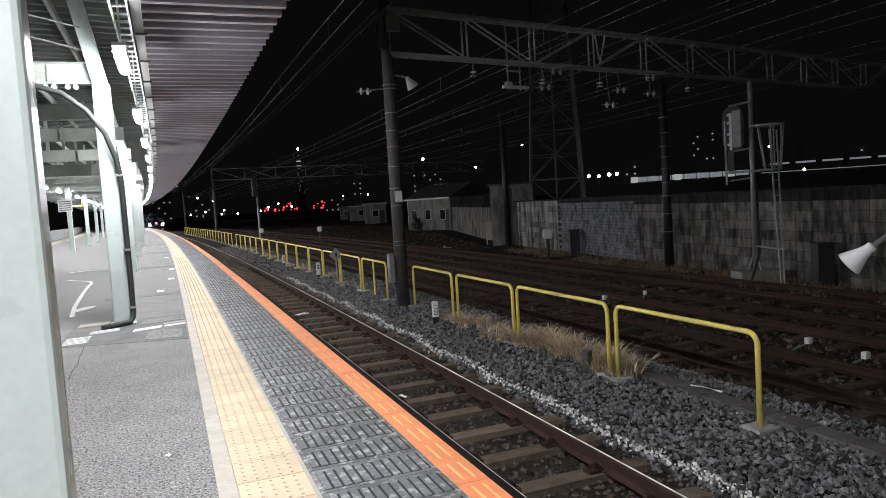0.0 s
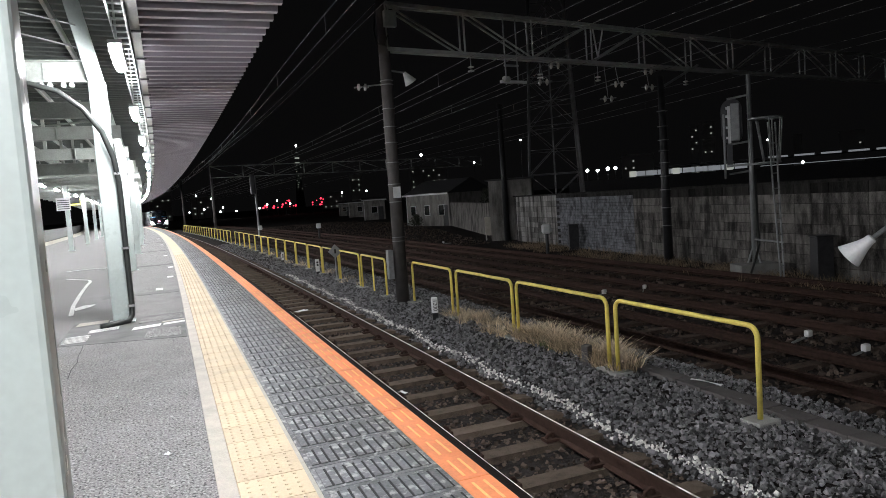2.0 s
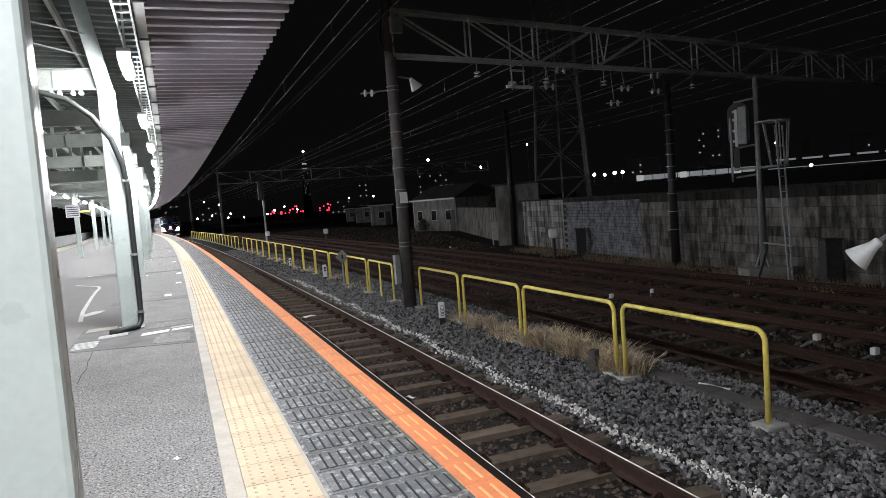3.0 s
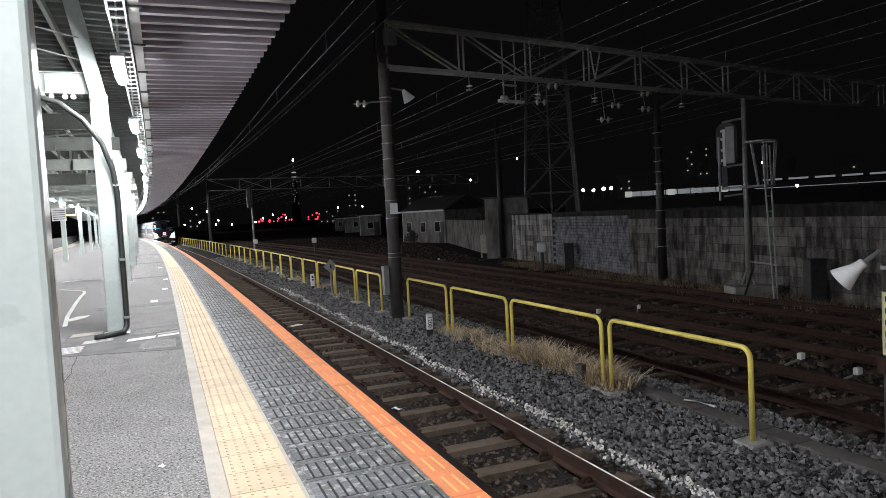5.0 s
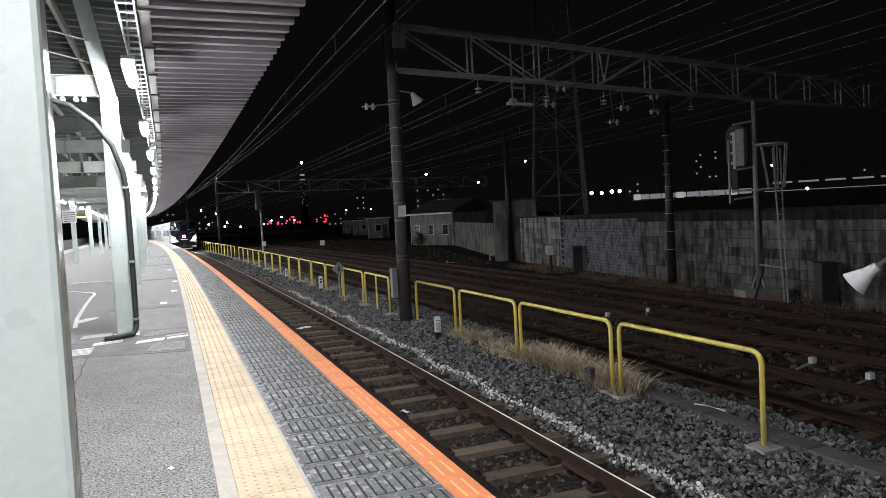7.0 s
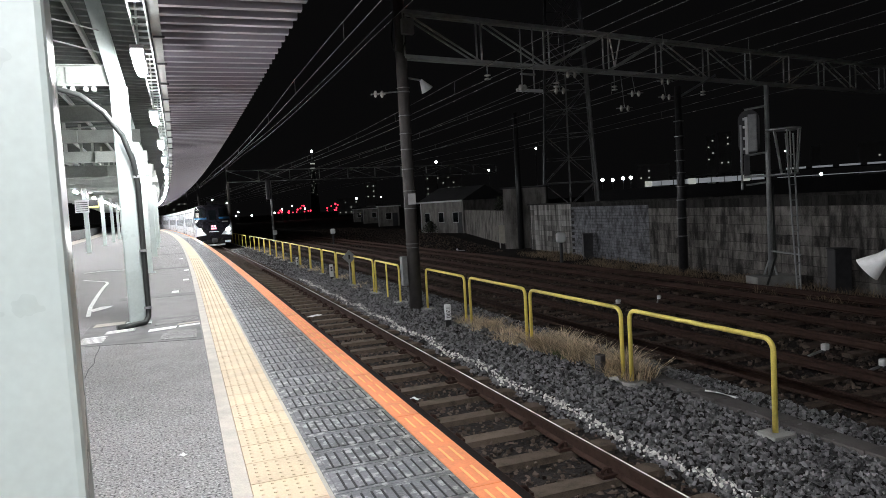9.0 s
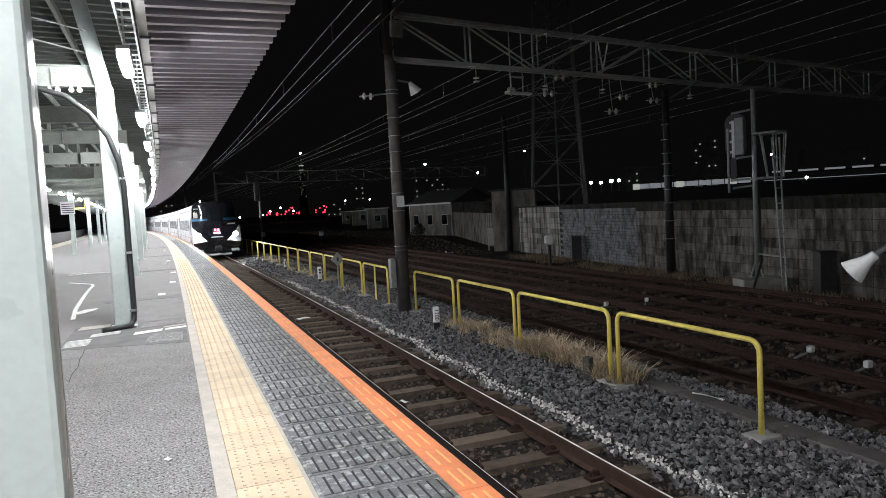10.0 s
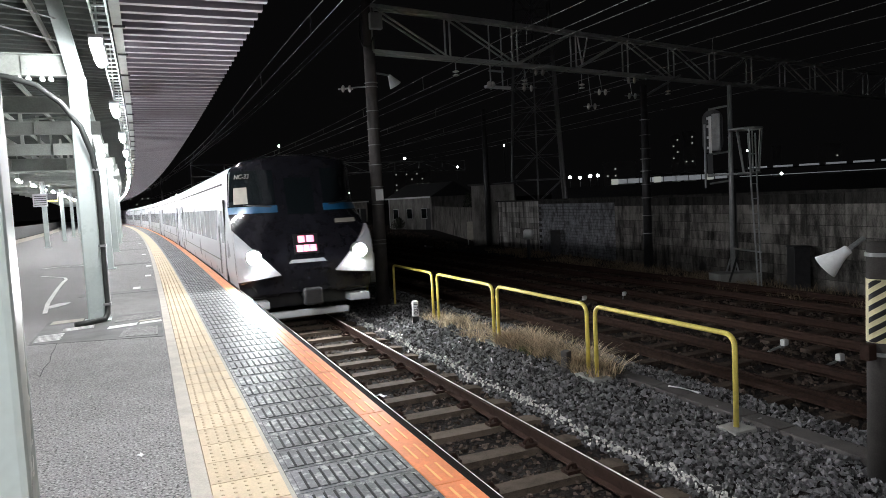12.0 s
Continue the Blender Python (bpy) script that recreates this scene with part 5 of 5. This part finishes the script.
    words("set_number", "NC-33", 0.15, PALE, m, ob)
    part("coupler", rod(B(), (0, -0.30, -0.28), (0, 0.6, -0.28), 0.13, 0.16, n=14), DARKSTEEL, ob)
    part("coupler_head", box(B(), -0.2, 0.2, -0.42, -0.22, -0.46, -0.1, bevel=0.05), DARKSTEEL, ob)
    part("underframe", box(B(), -1.25, 1.25, 0.35, 3.0, -0.55, -0.2, bevel=0.04), UNDER, ob)
    bm = B()
    box(bm, -0.85, 0.85, -0.02, 0.14, -0.74, -0.60, bevel=0.03)
    part("plough", bm, BODY, ob, "white painted track guard")
    car_details(ob)
    return ob


def middle_car():
    ob = thing("train_car", "white express train coach with a row of windows", "train", group="train cars")
    part("body", car_shell(False), BODY, ob)
    car_details(ob)
    return ob


# where the train's nose stands on the line, second by second
NOSE = [(0, 139.6), (1.25, 132.3), (2.5, 124.4), (3.5, 116.8), (4.5, 108.3), (5.25, 101.8), (6, 94.8), (6.75, 86.6), (7.5, 77.6), (8.5, 64.2), (9.5, 49.9),
        (10, 42.6), (10.5, 34.9), (11, 26.8), (11.5, 18.8), (12, 10.7)]
head_car = front_car()
coach = middle_car()
cars = [head_car, coach] + [copy_thing(coach, Matrix()) for _ in range(7)]


def car_pose(s):
    mid = s + CAR / 2
    return along(mid, TRACK - 0.06, 0) @ Matrix.Translation((0, -CAR / 2, 0))


# ---- dry grass ----
def tuft(bm, x, y, z, n, spread, h, lean=0.5):
    for _ in range(n):
        a, r = rng.random() * 6.283, spread * math.sqrt(rng.random())
        px, py = x + r * math.cos(a), y + r * math.sin(a)
        hh, la, w = h * (0.45 + 0.75 * rng.random()), rng.random() * 6.283, 0.0045 + 0.005 * rng.random()
        l = hh * lean * (0.3 + rng.random())
        dx, dy = math.cos(la), math.sin(la)
        ex, ey = -dy * w, dx * w
        v = []
        for u in (0.0, 0.55, 1.0):
            q = l * u * u
            k = 1 - 0.75 * u
            v.append((bm.verts.new((px + dx * q - ex * k, py + dy * q - ey * k, z + hh * u * (1 - 0.22 * u))), bm.verts.new((px + dx * q + ex * k, py + dy * q + ey * k, z + hh * u * (1 - 0.22 * u)))))
        for p, q in zip(v, v[1:]):
            bm.faces.new((p[0], p[1], q[1], q[0]))


def grass(label, clumps, mat, n, h, lean):
    bm = B()
    for x, y, z, sp in clumps:
        tuft(bm, x, y, z, n, sp, h, lean)
    me = bpy.data.meshes.new("dry_grass")
    bm.to_mesh(me)
    bm.free()
    me.materials.append(mat)
    tagged(new("dry_grass", me), label, "grass", kind="stuff")


grass("straw coloured dry grass tufts under the yellow fence", [(5.60 + rng.uniform(-0.22, 0.36), 3.75 + 3.0 * rng.random(), -1.06, 0.11) for _ in range(54)], GRASS, 95, 0.34, 1.0)
grass("straw coloured dry grass tufts under the yellow fence", [(5.46 + rng.uniform(-0.22, 0.42), 6.9 + 3.2 * rng.random(), -1.06, 0.13) for _ in range(24)], GRASS, 75, 0.24, 1.3)
grass("small green weeds among the dry grass", [(5.45 + rng.uniform(-0.1, 0.2), 5.6 + 0.5 * rng.random(), -1.06, 0.08) for _ in range(3)], GREEN, 60, 0.2, 0.8)
grass("sparse dead grass along the block wall", [(WALL0.x + WALL_D.x * u - 0.3 - 1.6 * rng.random(), WALL0.y + WALL_D.y * u, -1.14, 0.4) for u in [5 + 24 * rng.random() for _ in range(110)]], GRASS_DEAD, 70, 0.25, 1.2)
grass("dry grass along the distant fence", [tuple(at(17 + 40 * rng.random(), 5.35 + rng.uniform(-0.25, 0.35), -1.06)) + (0.2,) for _ in range(40)], GRASS, 30, 0.22, 0.9)


# ---- ballast stones ----
def stones(name, label, n, place, size, mat, seed):
    g = np.random.default_rng(seed)
    base = np.array([(x, y, zz) for x in (-0.62, 0.62) for y in (-0.62, 0.62) for zz in (-0.62, 0.62)])
    quads = ((0, 1, 3, 2), (4, 6, 7, 5), (0, 4, 5, 1), (2, 3, 7, 6), (0, 2, 6, 4), (1, 5, 7, 3))
    faces = np.array([t for a, b, c, e in quads for t in ((a, b, c), (a, c, e))])
    s, d, z = place(g, n)
    k = len(base)
    v = np.repeat(base[None], n, 0) * (1 + 0.36 * g.standard_normal((n, k, 3)).clip(-1.6, 1.6))
    v *= (size * (0.55 + 0.75 * g.random((n, 1, 1)))) * (0.6 + 0.7 * g.random((n, 1, 3)))
    q = g.standard_normal((n, 4))
    q /= np.linalg.norm(q, axis=1, keepdims=True)
    w, x, y, zz = q.T
    R = np.stack([1 - 2 * (y * y + zz * zz), 2 * (x * y - zz * w), 2 * (x * zz + y * w), 2 * (x * y + zz * w), 1 - 2 * (x * x + zz * zz), 2 * (y * zz - x * w),
                  2 * (x * zz - y * w), 2 * (y * zz + x * w), 1 - 2 * (x * x + y * y)], -1).reshape(n, 3, 3)
    v = np.einsum("nij,nkj->nki", R, v)
    a = np.maximum(0, (s - BEND) / RADIUS)
    px = np.where(s > BEND, -RADIUS + (RADIUS + d) * np.cos(a), d)
    py = np.where(s > BEND, BEND + (RADIUS + d) * np.sin(a), s)
    v += np.stack([px, py, z], -1)[:, None]
    f = (faces[None] + (np.arange(n) * k)[:, None, None]).reshape(-1, 3)
    me = bpy.data.meshes.new(name)
    me.vertices.add(n * k)
    me.vertices.foreach_set("co", v.reshape(-1).astype(np.float32))
    me.loops.add(len(f) * 3)
    me.loops.foreach_set("vertex_index", f.reshape(-1).astype(np.int32))
    me.polygons.add(len(f))
    me.polygons.foreach_set("loop_start", np.arange(0, len(f) * 3, 3, dtype=np.int32))
    me.polygons.foreach_set("use_smooth", np.zeros(len(f), dtype=bool))
    me.update(calc_edges=True)
    me.materials.append(mat)
    return tagged(new(name, me), label, "gravel", kind="stuff")


def near_far(g, n, s0, s1):
    """Thick near the eye, thinning out along the line."""
    return s0 + (s1 - s0) * g.random(n) ** 1.7


def bed_height(d):
    return np.interp(d, [3.9, 4.05, 4.5, 6.3, 6.75], [-1.125, -1.10, -1.045, -1.045, -1.135])


def shoulder(g, n):
    s, d = near_far(g, n, -3.5, 26.0), 3.95 + 2.7 * g.random(n)
    return s, d, bed_height(d) + 0.02 * g.standard_normal(n)


def cribs(g, n):
    s, d = near_far(g, n, -3.5, 22.0), 1.5 + 2.5 * g.random(n)
    return s, d, -1.148 + 0.016 * g.standard_normal(n)


def limed(g, n):
    s = near_far(g, n, -3.5, 24.0)
    d = 4.11 + 0.045 * g.standard_normal(n) + 0.05 * np.sin(s * 2.3)
    return s, d, bed_height(d) + 0.03 + 0.012 * g.standard_normal(n)


def far_yard(g, n):
    s, d = 30.0 + 70.0 * g.random(n) ** 1.3, 6.8 + 20.0 * g.random(n)
    return s, np.where(d > 8.5 + s * 0.26, 7.0 + 0.2 * s * g.random(n), d), -1.135 + 0.02 * g.standard_normal(n)


def yard(g, n):
    s, d = near_far(g, n, -1.0, 34.0), 6.6 + 8.0 * g.random(n)
    return s, d, -1.135 + 0.01 * g.standard_normal(n)


stones("ballast", "grey crushed stone ballast beside the track", 60000, shoulder, 0.027, STONE, 1)
def far_shoulder(g, n):
    s, d = 13.0 + 42.0 * g.random(n) ** 1.4, 3.95 + 2.7 * g.random(n)
    return s, d, bed_height(d) + 0.015 * g.standard_normal(n)


stones("ballast", "grey crushed stone ballast along the distant fence", 16000, far_shoulder, 0.036, STONE, 5)
stones("ballast", "rust stained ballast between the sleepers", 14000, cribs, 0.028, STONE_BROWN, 2)
stones("limed_ballast", "broken line of whitewashed ballast stones beside the rail", 2300, limed, 0.0185, STONE_WHITE, 3)
stones("yard_ballast", "dark rusty ballast of the yard tracks", 18000, yard, 0.040, STONE_BROWN, 4)
stones("yard_ballast", "dark rusty ballast of the distant yard", 14000, far_yard, 0.055, STONE_BROWN, 6)

# ---- sleepers ----
SLEEPER_Z = RAIL_Z - 0.155
bm = B()
prof = [(-1.08, -0.10), (-1.08, -0.02), (-0.95, 0.0), (0.95, 0.0), (1.08, -0.02), (1.08, -0.10)]
sides = [[bm.verts.new((x, sy * (0.11 if z > -0.05 else 0.13), z)) for x, z in prof] for sy in (-1, 1)]
bm.faces.new(sides[0])
bm.faces.new(sides[1][::-1])
for i in range(6):
    j = (i + 1) % 6
    bm.faces.new((sides[0][i], sides[1][i], sides[1][j], sides[0][j]))
sleeper_mesh = finish(bm, "sleeper", SLEEPER)
bm = B()
pipe(bm, arc((0, 0, 0.02), (1, 0, 0), (0, 0, 1), 0.035, 0, 180, 5), 0.013, 6)
box(bm, -0.055, 0.055, -0.045, 0.045, 0.0, 0.022)
rod(bm, (-0.02, 0, 0.0), (-0.02, 0, 0.06), 0.018, n=6)
clip_mesh = finish(bm, "rail_clip", RAILSIDE)
for i in range(-12, 150):
    s = 1.34 + 0.817 * i
    ob = new("sleeper", sleeper_mesh)
    ob.parent = main_track
    ob.matrix_basis = along(s, TRACK, SLEEPER_Z) @ Matrix.Rotation(radians(rng.uniform(-0.6, 0.6)), 4, "Z")
    if i < 36:
        for c, turn_z in ((-0.68, 180), (-0.45, 0), (0.45, 180), (0.68, 0)):
            cl = new("rail_clip", clip_mesh)
            cl.parent = main_track
            cl.matrix_basis = along(s, TRACK + c, SLEEPER_Z) @ pose(0, 0, 0, 0, 0, turn_z) @ Matrix.Scale(1.45, 4)
for centre in (7.6, 10.35, 12.95):
    bm = B()
    for i in range(60):
        box(bm, -1.05, 1.05, -0.1, 0.1, -0.1, 0.0, along(-6 + 0.8 * i, centre, SLEEPER_Z))
    tagged(part("sleeper", bm, SLEEPER_OLD), "dark weathered sleepers under the rusty yard rails", "sleeper", kind="stuff")

# ---- wall blocks ----
# stacked grey blocks, then a stretch of thin bluish courses, then pale blocks at the far end
BLOCK_L, BLOCK_H, ROWS = 0.58, 0.268, 9


def block_box(bm, l, h, m=None):
    return box(bm, 0.007, l - 0.007, -0.03, 0.0, 0.006, h - 0.006, m)


block_meshes = {mat: finish(block_box(B(), BLOCK_L, BLOCK_H), "block", mat) for mat in (BLOCK, BLOCK_PALE, BLOCK_MOSS)}
rest = {mat: B() for mat in (BLOCK, BLOCK_BLUE, BLOCK_MOSS)}
BLUE0, BLUE1 = 19.14, 26.1
for r in range(ROWS):
    z = -1.12 + r * BLOCK_H
    spans = [(u0, BLOCK) for u0 in (BLUE0 - BLOCK_L * k for k in range(1, 33))] + [(BLUE1 + BLOCK_L * k, BLOCK_PALE) for k in range(9)]
    for u, mat in spans:
        mat = BLOCK_MOSS if r == ROWS - 1 and mat is BLOCK else mat
        m = WALL_M @ Matrix.Translation((u, -0.006 * rng.random(), z))
        if u > 7.2:
            ob = new("block", block_meshes[mat])
            ob.parent = wall
            ob.matrix_basis = m
        else:
            block_box(rest[mat], BLOCK_L, BLOCK_H, m)
    for half in (0, 1):
        off = 0.39 * ((2 * r + half) % 2)
        for k in range(9):
            mat = BLOCK_MOSS if r == ROWS - 1 and half else BLOCK_BLUE
            u0, u1 = max(BLUE0, BLUE0 - off + 0.78 * k), min(BLUE1, BLUE0 - off + 0.78 * (k + 1))
            if u1 - u0 > 0.1:
                block_box(rest[mat], u1 - u0, BLOCK_H / 2, WALL_M @ Matrix.Translation((u0, -0.008 * rng.random(), z + half * BLOCK_H / 2)))
for mat, bm in rest.items():
    tagged(part("block", bm, mat, wall), kind="stuff")
coping = B()
for k in range(44):
    box(coping, 0.004, 0.716, -0.19, 0.035, 1.30, 1.36 + 0.012 * rng.random(), WALL_M @ Matrix.Translation((k * 0.72, 0, 0)))
tagged(part("coping_stone", coping, BLOCK_MOSS, wall, "dark mossy coping on the wall"), kind="stuff")

# ---- yellow tactile tiles ----
TILE_W, TILE_L = 0.40, 0.3726
bm = box(B(), 0.002, TILE_W - 0.002, 0.004, TILE_L - 0.004, -0.05, 0.006)
for i in range(5):
    for j in range(5):
        x, y = 0.055 + i * 0.07, 0.04 + j * 0.073
        lathe(bm, [(0.0125, 0.005), (0.0105, 0.0105), (0.006, 0.012)], 6, Matrix.Translation((x, y, 0)))
tile_mesh = finish(bm, "tactile_tile", YELLOW)
bm = box(B(), 0.002, TILE_W - 0.002, 0.004, TILE_L - 0.004, -0.05, 0.006)
plain_tile_mesh = finish(bm, "tactile_tile", YELLOW)
for i in range(-22, 270):
    ob = new("tactile_tile", tile_mesh if i < 70 else plain_tile_mesh)
    ob.parent = platform
    ob.matrix_basis = along(i * TILE_L, 0, 0.0006 * rng.random())
part("tactile_strip", sweep(B(), [(0.003, 0.006), (0.397, 0.006), (0.397, -0.05), (0.003, -0.05)], 270 * TILE_L, 330, 6), YELLOW, platform)

# ---- grey ribbed plates ----
PL0, PL1 = 0.425, EDGE - 0.20
W = PL1 - PL0
bm = box(B(), 0.002, W - 0.002, 0.003, TILE_L - 0.003, -0.04, 0.006)
n = 11
for k in range(n):
    x0 = 0.03 + (W - 0.06) * k / n
    box(bm, x0, x0 + (W - 0.06) / n - 0.017, 0.035, TILE_L - 0.035, 0.005, 0.013)
plate_mesh = finish(bm, "ribbed_plate", PLATE)
# dark strips paint the slots' shade, along with the dirt in them
bm = B()
for k in range(n):
    x0 = 0.03 + (W - 0.06) * k / n + (W - 0.06) / n - 0.0165
    box(bm, x0, x0 + 0.016, 0.04, TILE_L - 0.05, 0.0, 0.0075)
groove_shade_mesh = finish(bm, "groove", GROOVE)
for i in range(-22, 160):
    m = along(i * TILE_L - 0.02, PL0, 0.001 * rng.random())
    ob = new("ribbed_plate", plate_mesh)
    ob.parent = platform
    ob.matrix_basis = m
    gr = new("groove", groove_shade_mesh)
    gr.parent = ob
part("ribbed_strip", sweep(B(), [(PL0, 0.008), (PL1, 0.008), (PL1, -0.04), (PL0, -0.04)], 160 * TILE_L, 330, 6), PLATE, platform)

# ---- orange edge ----
EDGE_L = 4 * TILE_L
bm = box(B(), 0.0, 0.20, 0.003, EDGE_L - 0.003, -0.10, 0.010, bevel=0.004)
edge_mesh = finish(bm, "edge_slab", ORANGE)
bm = B()
for k in range(4):
    for x in (0.055, 0.125):
        box(bm, x, x + 0.014, 0.05 + k * TILE_L, 0.31 + k * TILE_L, 0.009, 0.0145)
ridge_mesh = finish(bm, "ridge", ORANGE_PALE)
for i in range(-6, 70):
    m = along(-0.68 + i * EDGE_L, EDGE - 0.197, 0)
    ob = new("edge_slab", edge_mesh)
    ob.parent = platform
    ob.matrix_basis = m
    rg = new("ridge", ridge_mesh)
    rg.parent = ob
part("edge_strip", sweep(B(), [(EDGE - 0.197, 0.010), (EDGE, 0.010), (EDGE, -0.1), (EDGE - 0.197, -0.1)], -0.68 + 70 * EDGE_L, 330, 6), ORANGE, platform)


def motions():
    for i, car in enumerate(cars):
        walk(car, [(t, car_pose(s - 0.2 + i * (CAR + 0.15))) for t, s in NOSE])


motions()
